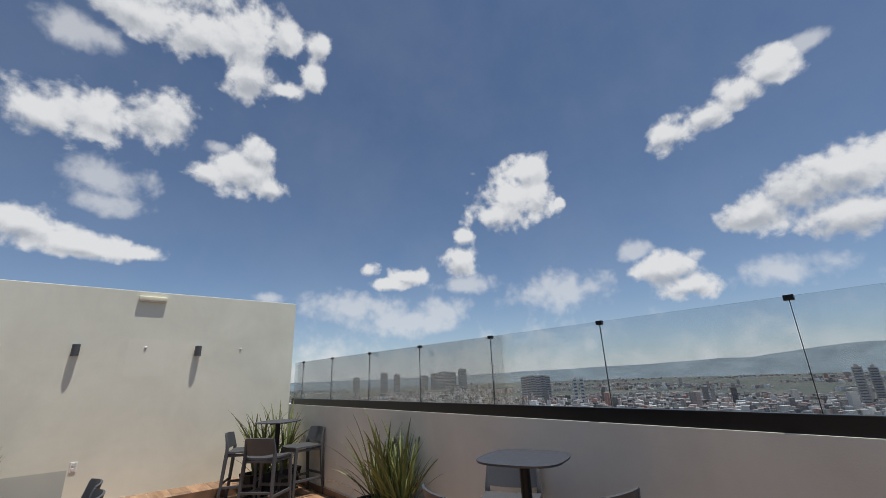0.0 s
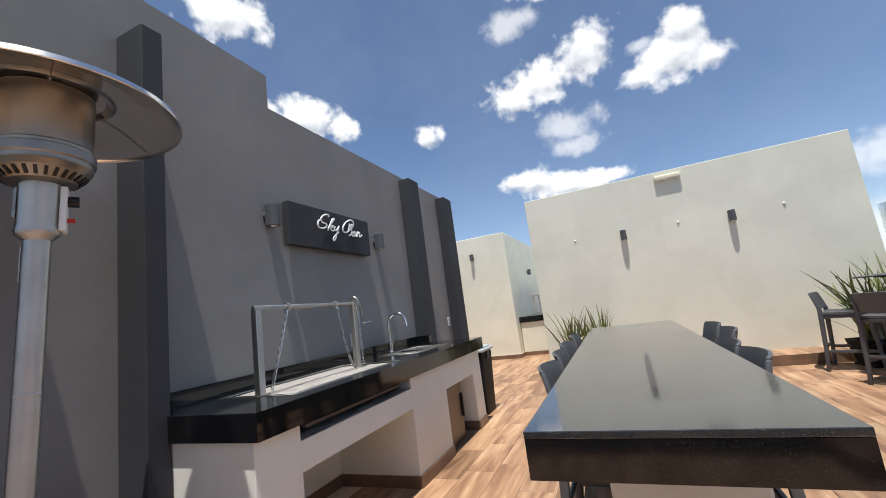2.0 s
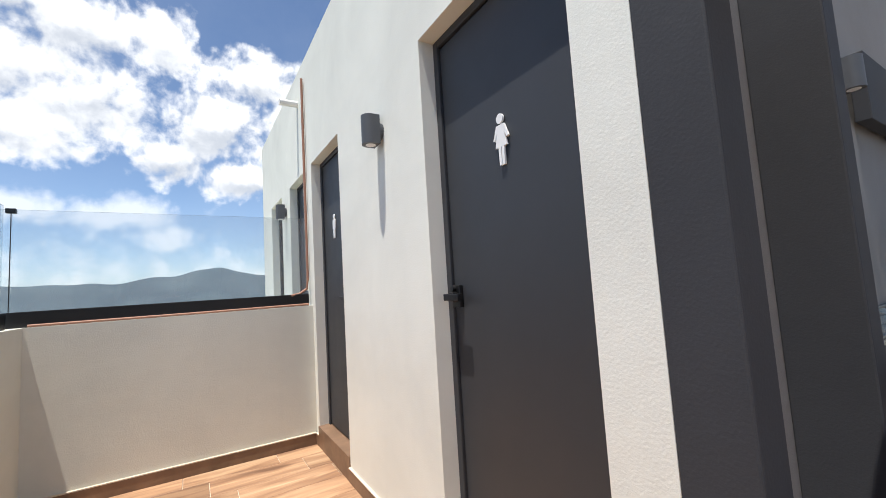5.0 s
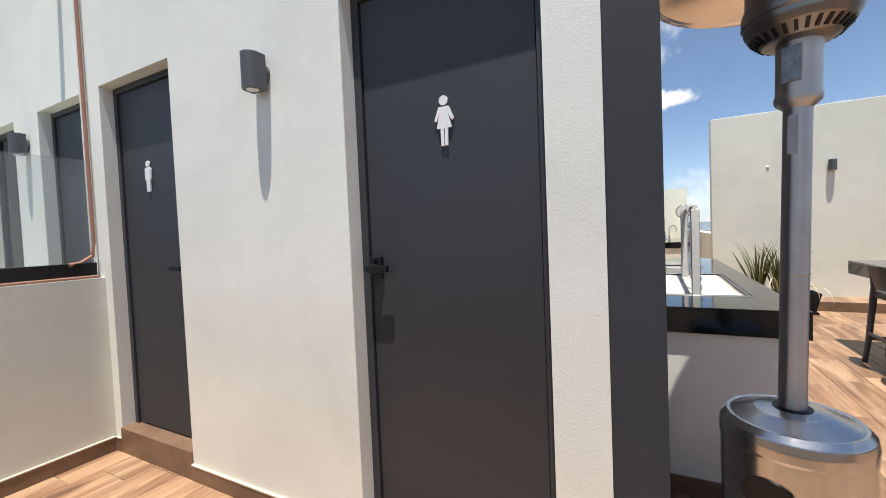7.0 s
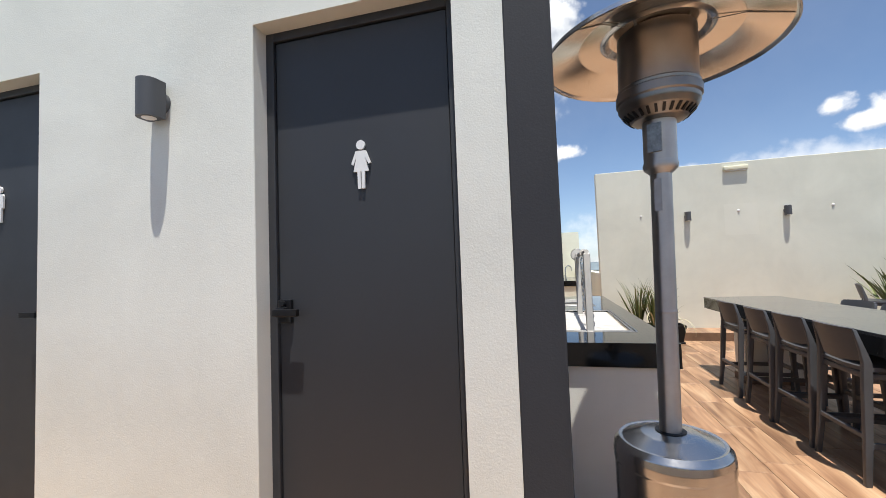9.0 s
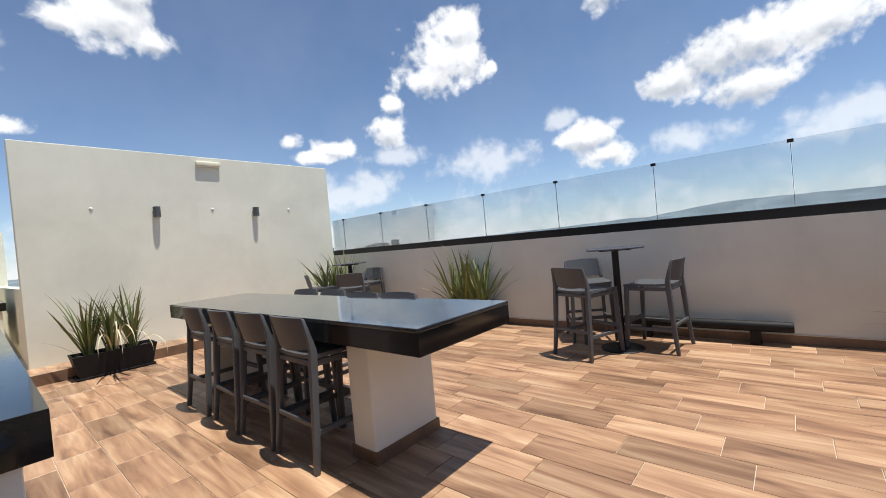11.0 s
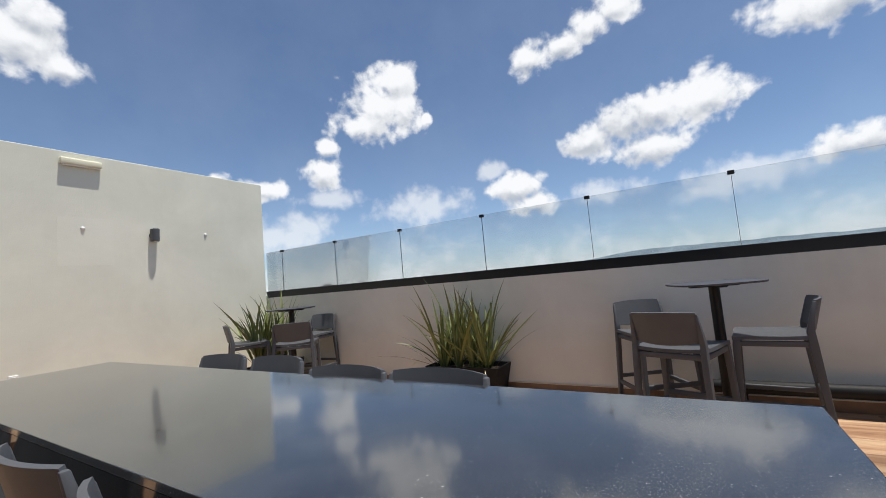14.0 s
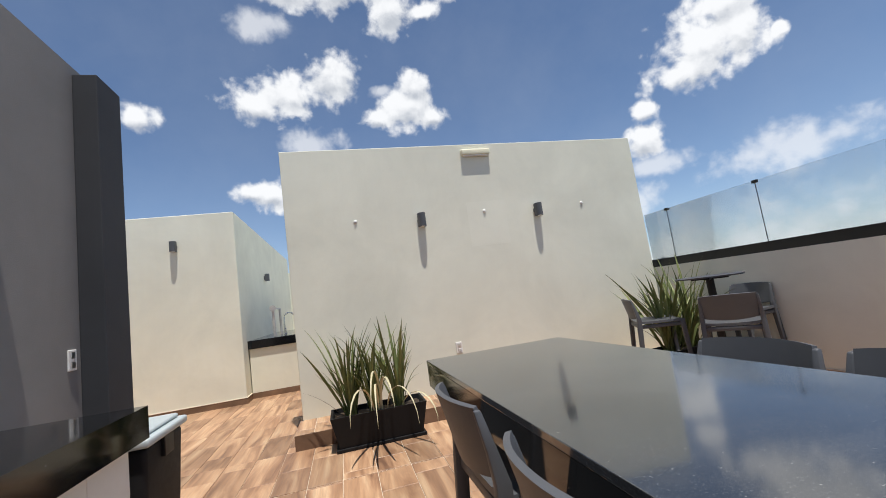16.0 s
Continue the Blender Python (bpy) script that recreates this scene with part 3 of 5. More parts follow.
# ---- doors and fittings of the restroom wall ----
def figure(parent, skirt):
    """A white door pictogram: head and body plates proud of the door."""
    bm = lathe([(0.0, 0), (0.026, 0), (0.026, 0.008), (0.0, 0.008)], 24)
    bmesh.ops.transform(bm, matrix=pose(0, 0, 0.118, 90, 0, 0), verts=bm.verts[:])
    part("head", bm, M_SIGNWHITE, parent, smooth=True)
    if skirt:
        outline = [(-0.03, 0.085), (0.03, 0.085), (0.058, 0.015), (0.046, 0.008), (0.026, 0.05), (0.045, -0.03), (0.022, -0.03), (0.02, -0.125),
                   (0.003, -0.125), (0.003, -0.03), (-0.003, -0.03), (-0.003, -0.125), (-0.02, -0.125), (-0.022, -0.03), (-0.045, -0.03), (-0.026, 0.05), (-0.046, 0.008), (-0.058, 0.015)]
    else:
        outline = [(-0.036, 0.085), (0.036, 0.085), (0.044, 0.07), (0.044, -0.02), (0.03, -0.02), (0.028, 0.05), (0.026, -0.125), (0.003, -0.125),
                   (0.003, -0.02), (-0.003, -0.02), (-0.003, -0.125), (-0.026, -0.125), (-0.028, 0.05), (-0.03, -0.02), (-0.044, -0.02), (-0.044, 0.07)]
    bm = bmesh.new()
    vs = [bm.verts.new((x, 0, z)) for x, z in outline]
    f = bm.faces.new(vs)
    ext = bmesh.ops.extrude_face_region(bm, geom=[f])
    bmesh.ops.translate(bm, verts=[g for g in ext["geom"] if isinstance(g, bmesh.types.BMVert)], vec=(0, -0.008, 0))
    bmesh.ops.recalc_face_normals(bm, faces=bm.faces[:])
    part("body", bm, M_SIGNWHITE, parent)


def steel_door(name, x0, x1, sign, label, flip=False):
    d = tagged(thing(name, label, "door", (x0, 0.085, THRESH)), kind="structure")
    w, h = x1 - x0, HEAD - THRESH
    part("door_frame", boxes((0.0, 0.035, -0.012, 0.06, 0, h), (w - 0.035, w, -0.012, 0.06, 0, h), (0.035, w - 0.035, -0.012, 0.06, h - 0.035, h), bevel=0.003), M_DOOR, d, "dark grey steel door frame")
    part("leaf", boxes((0.039, w - 0.039, 0.0, 0.045, 0.008, h - 0.039), bevel=0.003), M_DOOR, d, "dark grey steel door leaf")
    if sign is not None:
        before = set(d.children)
        hd = part("handle", boxes((0.043, 0.1, -0.02, -0.001, 0.955, 1.045), bevel=0.003), M_BLACK, d, "black lever handle on a backplate")
        part("lever", boxes((0.05, 0.155, -0.066, -0.044, 0.985, 1.012), (0.05, 0.09, -0.045, -0.02, 0.98, 1.017), bevel=0.003), M_BLACK, hd)
        part("lock_cylinder", tube([(0.07, -0.019, 1.03), (0.07, -0.036, 1.03)], 0.011), M_BLACK, d, smooth=True)
        if flip:
            for ob in set(d.children_recursive) - before:
                if ob.type == "MESH" and ob.name.split(".")[0] in ("handle", "lever", "lock_cylinder"):
                    ob.data.transform(Matrix.Translation((w, 0, 0)) @ Matrix.Diagonal((-1, 1, 1, 1)))
                    ob.data.flip_normals()
    return d


steel_door("door_1", *D1, True, "closed dark grey steel restroom door with black lever")
steel_door("door_2", *D2, False, "closed dark grey steel restroom door with pictogram", True)
steel_door("door_3", *D3, None, "closed dark grey steel service door")
for x, skirt, what in ((-0.472, True, "white skirted figure pictogram on the steel door"), (-2.452, False, "white standing figure pictogram on the steel door")):
    s = thing("restroom_sign", what, "sign", (x, 0.083, 1.694), group="restroom signs")
    figure(s, skirt)
    s.scale = (0.68, 1.0, 0.68)
win = tagged(thing("window_1", "dark framed fixed window in the stucco wall", "window", (D4[0], 0.08, 0.9)), kind="structure")
ww = D4[1] - D4[0]
part("window_frame", boxes((0, 0.04, 0, 0.05, 0, 1.37), (ww - 0.04, ww, 0, 0.05, 0, 1.37), (0.04, ww - 0.04, 0, 0.05, 1.33, 1.37), (0.04, ww - 0.04, 0, 0.05, 0, 0.04)), M_DOOR, win)
part("pane", boxes((0.04, ww - 0.04, 0.02, 0.028, 0.04, 1.33)), M_PANE, win)
structure("wall_window_sill", boxes((D4[0], D4[1], 0.0, 0.16, 0, 0.9)), M_WHITE, "off-white stucco below the window", "wall")
for x0, x1 in (D1, D2, D3):
    structure("threshold", boxes((x0, x1, -0.01, 0.16, 0.0, THRESH)), M_SKIRT, "wood-look tile door threshold step", "threshold")


def wall_lamp(at, turn, label="dark grey half-round up-down wall lamp"):
    """A half-round sconce on a round backplate; its back is at local y = 0 and it points to -y."""
    lamp = thing("wall_lamp", label, "wall lamp", at, turn, "wall lamps")
    bm = lathe([(0.0, -0.02), (0.045, -0.02), (0.045, 0.0), (0.0, 0.0)], 24)
    bmesh.ops.transform(bm, matrix=pose(0, -0.02, 0, 90, 0, 0), verts=bm.verts[:])
    part("backplate", bm, M_STOOL, lamp, smooth=True)
    bm = bmesh.new()
    low, high = [], []
    shape = [(-0.043, -0.02)] + [(0.043 * math.cos(a), -0.06 + 0.043 * math.sin(a)) for a in [math.pi + math.pi * i / 12 for i in range(13)]] + [(0.043, -0.02)]
    for x, y in shape:
        low.append(bm.verts.new((x, y, -0.076)))
        high.append(bm.verts.new((x, y, 0.076)))
    for i in range(len(shape)):
        j = (i + 1) % len(shape)
        bm.faces.new((low[i], low[j], high[j], high[i]))
    bm.faces.new(low[::-1])
    bm.faces.new(high)
    bmesh.ops.recalc_face_normals(bm, faces=bm.faces[:])
    part("shell", bm, M_STOOL, lamp, smooth=True)
    bm = lathe([(0.0, -0.0775), (0.026, -0.0775), (0.026, -0.0755), (0.0, -0.0755)], 20, 0, -0.058)
    part("lens", bm, M_PLASTIC, lamp, "pale lamp lens", smooth=True)
    return lamp


first = wall_lamp((-1.325, 0.0, 2.02), 0)
for x, y, z, turn in ((-3.86, 0.0, 2.06, 0), (2.505, 6.575, 2.05, 0), (3.965, 6.575, 2.055, 0), (-0.80, 8.884, 2.44, 0), (0.036, 11.1, 2.05, 90), (0.0, 1.785, 2.07, 90), (0.0, 3.235, 2.04, 90)):
    copy_thing(first, pose(x, y, z, 0, 0, turn))

# conduits by the parapet
bm = tube([(-2.93, -0.02, 3.08), (-2.93, -0.02, 1.32), (-2.93, -0.03, 1.24), (-2.93, -0.09, 1.2), (-2.905, -0.16, 1.19)], 0.011)
tagged(part("conduit", bm, M_COPPER, None, smooth=True), "thin reddish pipe running down the stucco wall", "pipe")
bm = tube([(-2.97, -0.015, 3.05), (-2.97, -0.015, 1.22)], 0.008)
tagged(part("conduit", bm, M_PLASTIC, None, smooth=True), "thin white pipe running down the stucco wall", "pipe")
bm = tube([(-2.874, -0.03, 1.112), (-2.876, -0.8, 1.109), (-2.873, -1.7, 1.11)], 0.009)
tagged(part("cable", bm, M_COPPER, None, smooth=True), "thin reddish cable lying along the parapet top", "cable")
bm = tube([(-3.2, 0.0, 2.96), (-3.2, -0.16, 2.96)], 0.03, 14)
tagged(part("drain_spout", bm, M_PLASTIC, None, smooth=True), "short white drain spout out of the stucco", "pipe")

# ---- fittings of the cream wall ----
box = thing("emergency_light", "cream emergency light box high on the cream wall", "wall light", (3.27, 6.575, 2.81))
part("housing", boxes((-0.18, 0.18, -0.055, 0.0, -0.02, 0.05), bevel=0.012, seg=3), plain("aged_white_plastic", (0.78, 0.74, 0.55), 0.45), box, smooth=True)
part("lens", boxes((-0.165, 0.165, -0.047, -0.01, -0.032, -0.021), bevel=0.004), M_PLASTIC, box)
patch = boxes((3.07, 3.56, 6.5743, 6.5755, 1.69, 2.22))
tagged(part("wall_patch", patch, plaster("fresh_paint_patch", (0.785, 0.78, 0.668), 0.03, 0.85, 0.18)), "lighter repainted patch on the cream wall", "paint patch")
bm = tube([(0.0, 0.368, 1.99), (0.012, 0.368, 1.99), (0.03, 0.368, 1.985), (0.035, 0.368, 1.97)], [0.014, 0.012, 0.008, 0.01], 12)
tagged(part("wall_hook", bm, M_CHROME, None, smooth=True), "small chrome hook on the grey bar wall", "hook")
for x in (1.77, 3.283, 4.6):
    bm = lathe([(0.0, 0.0), (0.02, 0.0), (0.02, 0.006), (0.012, 0.014), (0.0, 0.016)], 16)
    bmesh.ops.transform(bm, matrix=pose(x, 6.575, 2.1, 90, 0, 0), verts=bm.verts[:])
    tagged(part("wall_plug", bm, M_PLASTIC, None, smooth=True), "small white plug on the cream wall", "plug", "wall plugs")


def outlet(at, turn, label, face=M_PLASTIC):
    o = thing("socket", label, "socket", at, turn, "sockets")
    part("plate", boxes((-0.037, 0.037, -0.01, 0.0, -0.06, 0.06), bevel=0.004), face, o)
    for z in (-0.028, 0.028):
        part("insert", boxes((-0.018, 0.018, -0.014, -0.0095, z - 0.018, z + 0.018), bevel=0.003), M_STEEL, o, "grey socket insert")
    return o


outlet((2.745, 6.575, 0.58), 0, "weathered white wall socket on the cream wall")
outlet((0.0, 4.965, 1.09), 90, "white switch plate on the grey bar wall")
outlet((0.0, 2.68, 1.08), 90, "white socket plate above the bar counter")

# ---- bar sign ----
sign = thing("bar_sign", "charcoal sign board with white script lettering", "sign", (0.0, 1.915, 1.868))
part("board", boxes((0.02, 0.08, 0, 1.085, 0, 0.342), bevel=0.004), M_DARK, sign)
for y in (0.2, 0.88):
    part("spacer", boxes((0.0, 0.02, y - 0.03, y + 0.03, 0.14, 0.2)), M_BLACK, sign)


STROKES = {
    "S": [(0.454, 0.28), (0.448, 0.301), (0.411, 0.296), (0.361, 0.269), (0.345, 0.237), (0.371, 0.22), (0.409, 0.215), (0.413, 0.197), (0.383, 0.175), (0.335, 0.166), (0.305, 0.181), (0.306, 0.211), (0.327, 0.237)],
    "k": [(0.426, 0.172), (0.468, 0.217), (0.514, 0.263), (0.524, 0.277), (0.504, 0.272), (0.475, 0.237), (0.426, 0.16)],
    "k2": [(0.451, 0.194), (0.489, 0.212), (0.5, 0.202), (0.467, 0.189), (0.478, 0.168), (0.502, 0.166)],
    "y": [(0.527, 0.207), (0.514, 0.179), (0.538, 0.176), (0.57, 0.202), (0.584, 0.22)],
    "y2": [(0.581, 0.214), (0.547, 0.151), (0.515, 0.093), (0.493, 0.08), (0.489, 0.095), (0.522, 0.131), (0.574, 0.164)],
    "B": [(0.794, 0.25), (0.813, 0.287), (0.774, 0.306), (0.702, 0.279), (0.65, 0.231), (0.637, 0.192), (0.666, 0.174), (0.717, 0.191), (0.756, 0.229), (0.782, 0.267)],
    "B2": [(0.746, 0.268), (0.718, 0.195), (0.754, 0.249), (0.789, 0.267), (0.791, 0.244), (0.758, 0.219), (0.773, 0.201), (0.75, 0.164), (0.721, 0.152)],
    "a": [(0.822, 0.199), (0.791, 0.191), (0.775, 0.164), (0.793, 0.155), (0.821, 0.186), (0.816, 0.159), (0.835, 0.164)],
    "r": [(0.864, 0.207), (0.843, 0.156), (0.866, 0.187), (0.894, 0.202), (0.884, 0.161), (0.911, 0.169), (0.932, 0.183)],
}


def smooth_path(pts, n=6):
    """A Catmull-Rom curve through points."""
    q = [Vector(p) for p in pts]
    q = [q[0] * 2 - q[1]] + q + [q[-1] * 2 - q[-2]]
    res = []
    for a, b, c, d in zip(q, q[1:], q[2:], q[3:]):
        for i in range(n):
            t = i / n
            res.append(0.5 * (2 * b + (c - a) * t + (2 * a - 5 * b + 4 * c - d) * t * t + (3 * b - a - 3 * c + d) * t ** 3))
    return res + [q[-2]]


# the words "Sky Bar" in a running hand, raised off the board
for word in (("S", "k", "k2", "y", "y2"), ("B", "B2", "a", "r")):
    for key in word:
        part("letter_stroke", tube([(0.098, y, z) for y, z in smooth_path(STROKES[key])], 0.0072, 8), M_SIGNWHITE, sign, "white script lettering", smooth=True)

# ---- bar counter ----
CY0, CY1, CX = 0.89, 3.985, 0.778
counter = thing("bar_counter", "white stucco bar counter with open bays", "counter", (0, 0, 0))
fx = 0.725
for y0, y1 in ((0.915, 1.19), (2.335, 2.97), (3.69, 3.945)):
    part("pier", boxes((0.0, fx, y0, y1, 0, 0.78), bevel=0.004), M_WHITE, counter, "white stucco pier")
part("lintel", boxes((0.0, fx - 0.002, 1.19, 2.335, 0.55, 0.69)), M_WHITE, counter, "white stucco lintel")
part("lintel", boxes((0.0, fx - 0.002, 2.97, 3.69, 0.55, 0.779)), M_WHITE, counter, "white stucco lintel")
part("back_panel", boxes((0.0, 0.03, 1.19, 2.335, 0, 0.55)), M_WHITE, counter)
part("back_panel", boxes((0.0, 0.03, 2.97, 3.69, 0, 0.55)), M_WHITE, counter)
part("back_panel", boxes((0.0, 0.1, 1.19, 2.335, 0.69, 0.779)), M_WHITE, counter)
for a, b, c, d in ((0.0, fx + 0.012, 0.903, 0.915), (fx, fx + 0.012, 0.915, 1.19), (fx, fx + 0.012, 2.335, 2.97), (fx, fx + 0.012, 3.69, 3.945), (0.03, fx, 2.323, 2.335), (0.03, 0.042, 1.19, 2.323), (0.03, fx, 1.19, 1.202),
                   (0.03, fx, 3.678, 3.69), (0.03, fx, 2.97, 2.982)):
    part("skirting", boxes((a, b, c, d, 0.0, 0.085)), M_SKIRT, counter, "brown tile skirting")
part("ember_tray", boxes((0.14, fx - 0.05, 1.27, 2.2, 0.748, 0.778), (fx - 0.05, fx - 0.025, 1.26, 2.21, 0.733, 0.752), bevel=0.003), M_BRICK, counter, "sooty steel ember tray")
part("smoked_ledge", boxes((0.1, fx - 0.004, 1.192, 2.333, 0.6905, 0.6945)), M_SMOKED, counter, "smoke-blackened ledge under the grill")
top = thing("countertop", "polished black granite countertop with backsplash", "countertop", (0, 0, 0))
GR = (0.14, 0.62, 1.27, 2.33)
SI = (0.2, 0.56, 2.78, 3.46)
z0, z1 = 0.78, 0.9
part("slab", plate([0.0, GR[0], SI[0], SI[1], GR[1], CX], [CY0, GR[2], GR[3], SI[2], SI[3], CY1], [(1, 1), (2, 1), (3, 1), (2, 3)], z0, z1, (0, 1, 2)), M_GRANITE, top)
part("backsplash", boxes((0.002, 0.022, 0.905, 3.93, 0.9, 0.985), (0.0, 0.16, 0.902, 0.922, 0.9, 0.985), (0.022, 0.17, 3.905, 3.929, 0.9, 0.985), (0.147, 0.17, 3.93, 3.98, 0.9, 0.985), bevel=0.002), M_GRANITE, top, "low granite backsplash")

# charcoal grill set in the counter
grill = thing("charcoal_grill", "stainless crank-lift charcoal grill set in granite", "grill", (0, 0, 0))
for grow, zr in ((0.012, 0.9045), (0.034, 0.9025)):      # two thin steel frames round the opening
    a, b, c, d = GR[0] - grow, GR[1] + grow, GR[2] - grow, GR[3] + grow
    part("rim", boxes((a, b, c, c + 0.008, 0.9005, zr), (a, b, d - 0.008, d, 0.9005, zr), (a, a + 0.008, c + 0.008, d - 0.008, 0.9005, zr), (b - 0.008, b, c + 0.008, d - 0.008, 0.9005, zr)), M_STEEL, grill, "thin stainless rim")
part("firebox", boxes((GR[0], GR[1], GR[2], GR[3], 0.835, 0.85), (GR[0], GR[0] + 0.01, GR[2], GR[3], 0.85, 0.89), (GR[1] - 0.01, GR[1], GR[2], GR[3], 0.85, 0.89), (GR[0] + 0.01, GR[1] - 0.01, GR[2], GR[2] + 0.01, 0.85, 0.89),
                      (GR[0] + 0.01, GR[1] - 0.01, GR[3] - 0.01, GR[3], 0.85, 0.89)), M_FIREBRICK, grill, "pale firebrick bed with scorched stains")
for n in range(44):
    y = GR[2] + 0.03 + n * (GR[3] - GR[2] - 0.06) / 43
    part("grate_bar", tube([(GR[0] + 0.012, y, 0.892), (GR[1] - 0.012, y, 0.892)], 0.0052, 6), M_GRATE, grill, smooth=True)
for x in (GR[0] + 0.03, (GR[0] + GR[1]) / 2, GR[1] - 0.03):
    part("cross_bar", tube([(x, GR[2] + 0.012, 0.884), (x, GR[3] - 0.012, 0.884)], 0.004, 6), M_STEEL, grill, smooth=True)
for y in (1.265, 2.16):
    part("post", boxes((0.38, 0.42, y - 0.02, y + 0.02, 0.897, 1.36), bevel=0.003), M_STEEL, grill, "square stainless post")
part("winch_bar", tube([(0.4, 1.245, 1.37), (0.4, 2.23, 1.37)], 0.013, 12), M_STEEL, grill, "round winch bar", smooth=True)
for y in (1.5, 1.95):
    bm = lathe([(0.0, -0.012), (0.024, -0.012), (0.024, 0.012), (0.0, 0.012)], 16)
    bmesh.ops.transform(bm, matrix=pose(0.4, y, 1.37, 90, 0, 0), verts=bm.verts[:])
    part("collar", bm, M_STEEL, grill, smooth=True)
bm = lathe([(0.0, -0.008), (0.045, -0.008), (0.05, 0.0), (0.045, 0.008), (0.0, 0.008)], 20)
bmesh.ops.transform(bm, matrix=pose(0.4, 2.18, 1.375, 90, 0, 0), verts=bm.verts[:])
part("ratchet_wheel", bm, M_STEEL, grill, "steel ratchet wheel", smooth=True)
part("crank", tube([(0.4, 2.23, 1.37), (0.4, 2.26, 1.37), (0.4, 2.285, 1.225), (0.4, 2.295, 1.215), (0.4, 2.39, 1.215)], 0.009, 8), M_CHROME, grill, "crank handle", smooth=True)


def chain(a, b, count, parent, sag=0.0):
    """A chain of oval links from a to b."""
    a, b = Vector(a), Vector(b)
    link = [(0.0075 * math.cos(t), 0, 0.015 * math.sin(t)) for t in [2 * math.pi * i / 10 for i in range(11)]]
    proto = None
    for i in range(count):
        f = (i + 0.5) / count
        p = a.lerp(b, f)
        p.z -= sag * math.sin(math.pi * f)
        if proto is None:
            proto = part("link", tube(link, 0.0026, 5), M_CHROME, parent, smooth=True)
            ob = proto
        else:
            ob = new("link", proto.data)
            ob.parent = parent
        d = (b - a).normalized()
        ob.matrix_local = Matrix.Translation(p) @ d.to_track_quat("Z", "Y").to_matrix().to_4x4() @ pose(0, 0, 0, 0, 0, 90 * (i % 2))


for a, b, c, s in (((0.42, 1.48, 1.35), (0.425, 1.315, 0.9), 20, 0.0), ((0.42, 1.95, 1.35), (0.44, 2.11, 0.9), 21, 0.13), ((0.43, 2.18, 1.36), (0.435, 2.185, 0.92), 20, 0.0)):
    ch = part("chain", tube([a, Vector(a) - Vector((0, 0, 0.012))], 0.006, 8), M_CHROME, grill, "hanging steel chain")
    chain(a, b, c, ch, s)

# sink and tap
sink = thing("sink", "stainless drop-in sink with drainboard in granite", "sink", (0, 0, 0))
x0, x1, y0, y1 = SI
part("rim", boxes((x0 - 0.015, x1 + 0.015, y0 - 0.015, y0 + 0.03, 0.9005, 0.904), (x0 - 0.015, x1 + 0.015, y1 - 0.03, y1 + 0.015, 0.9005, 0.904), (x0 - 0.015, x0 + 0.03, y0 + 0.03, y1 - 0.03, 0.9005, 0.904),
                  (x1 - 0.03, x1 + 0.015, y0 + 0.03, y1 - 0.03, 0.9005, 0.904), (x0 + 0.03, x1 - 0.03, 3.12, 3.15, 0.89, 0.903)), M_STEEL, sink)
part("bowl", boxes((x0 + 0.02, x1 - 0.02, y0 + 0.02, y1 - 0.02, 0.785, 0.79), (x0 + 0.02, x0 + 0.03, y0 + 0.02, y1 - 0.02, 0.79, 0.9), (x1 - 0.03, x1 - 0.02, y0 + 0.02, y1 - 0.02, 0.79, 0.9),
                   (x0 + 0.03, x1 - 0.03, y0 + 0.02, y0 + 0.03, 0.79, 0.9), (x0 + 0.03, x1 - 0.03, y1 - 0.03, y1 - 0.02, 0.79, 0.9)), M_STEEL, sink)
tap = thing("tap", "chrome gooseneck mixer tap behind the sink", "tap", (0.12, 3.12, 0.9))
part("base", lathe([(0.0, 0.0), (0.028, 0.0), (0.028, 0.012), (0.02, 0.02), (0.02, 0.1), (0.014, 0.11), (0.0, 0.11)], 20), M_CHROME, tap, smooth=True)
neck = [(0, 0, 0.1), (0, 0, 0.28)] + [(0.09 - 0.09 * math.cos(a), 0.03 * math.sin(a / 2), 0.28 + 0.09 * math.sin(a)) for a in [math.pi * i / 12 for i in range(1, 12)]] + [(0.182, 0.03, 0.26), (0.185, 0.03, 0.235)]
part("spout", tube(neck, 0.0115, 12), M_CHROME, tap, smooth=True)
part("lever", tube([(0, 0.02, 0.07), (0, 0.05, 0.075), (0.005, 0.065, 0.13)], 0.007, 8), M_CHROME, tap, smooth=True)

fridge = thing("mini_fridge", "brown steel fridge door in the counter bay", "fridge", (0.1, 2.985, 0.0))
part("body", boxes((0.0, 0.5, 0.004, 0.5, 0.005, 0.52), bevel=0.005), M_BLACK, fridge)
fd = part("door", boxes((0.505, 0.545, 0.004, 0.5, 0.02, 0.515), bevel=0.006), M_FRIDGE, fridge, "brushed brown steel door")
part("handle", boxes((0.545, 0.57, 0.46, 0.48, 0.2, 0.42), bevel=0.004), M_BLACK, fd)

# ---- patio heater ----
HX, HY = 0.557, 0.242
heater = thing("patio_heater", "stainless mushroom patio heater with bronze burner head", "patio heater", (HX, HY, 0), 60)
part("foot", lathe([(0.0, 0.0), (0.2, 0.0), (0.205, 0.02), (0.2, 0.04), (0.0, 0.04)], 40), M_BLACK, heater, "black base plate", smooth=True)
tank = part("tank_housing", lathe([(0.174, 0.04), (0.178, 0.05), (0.178, 0.63), (0.181, 0.635), (0.181, 0.662), (0.177, 0.685), (0.162, 0.703), (0.152, 0.7), (0.09, 0.722), (0.05, 0.728), (0.0, 0.728)], 56), M_TANK, heater, "brushed stainless tank housing", smooth=True)
bm = lathe([(0.0, 0.0), (0.05, 0.0), (0.055, 0.006), (0.0, 0.007)], 24)
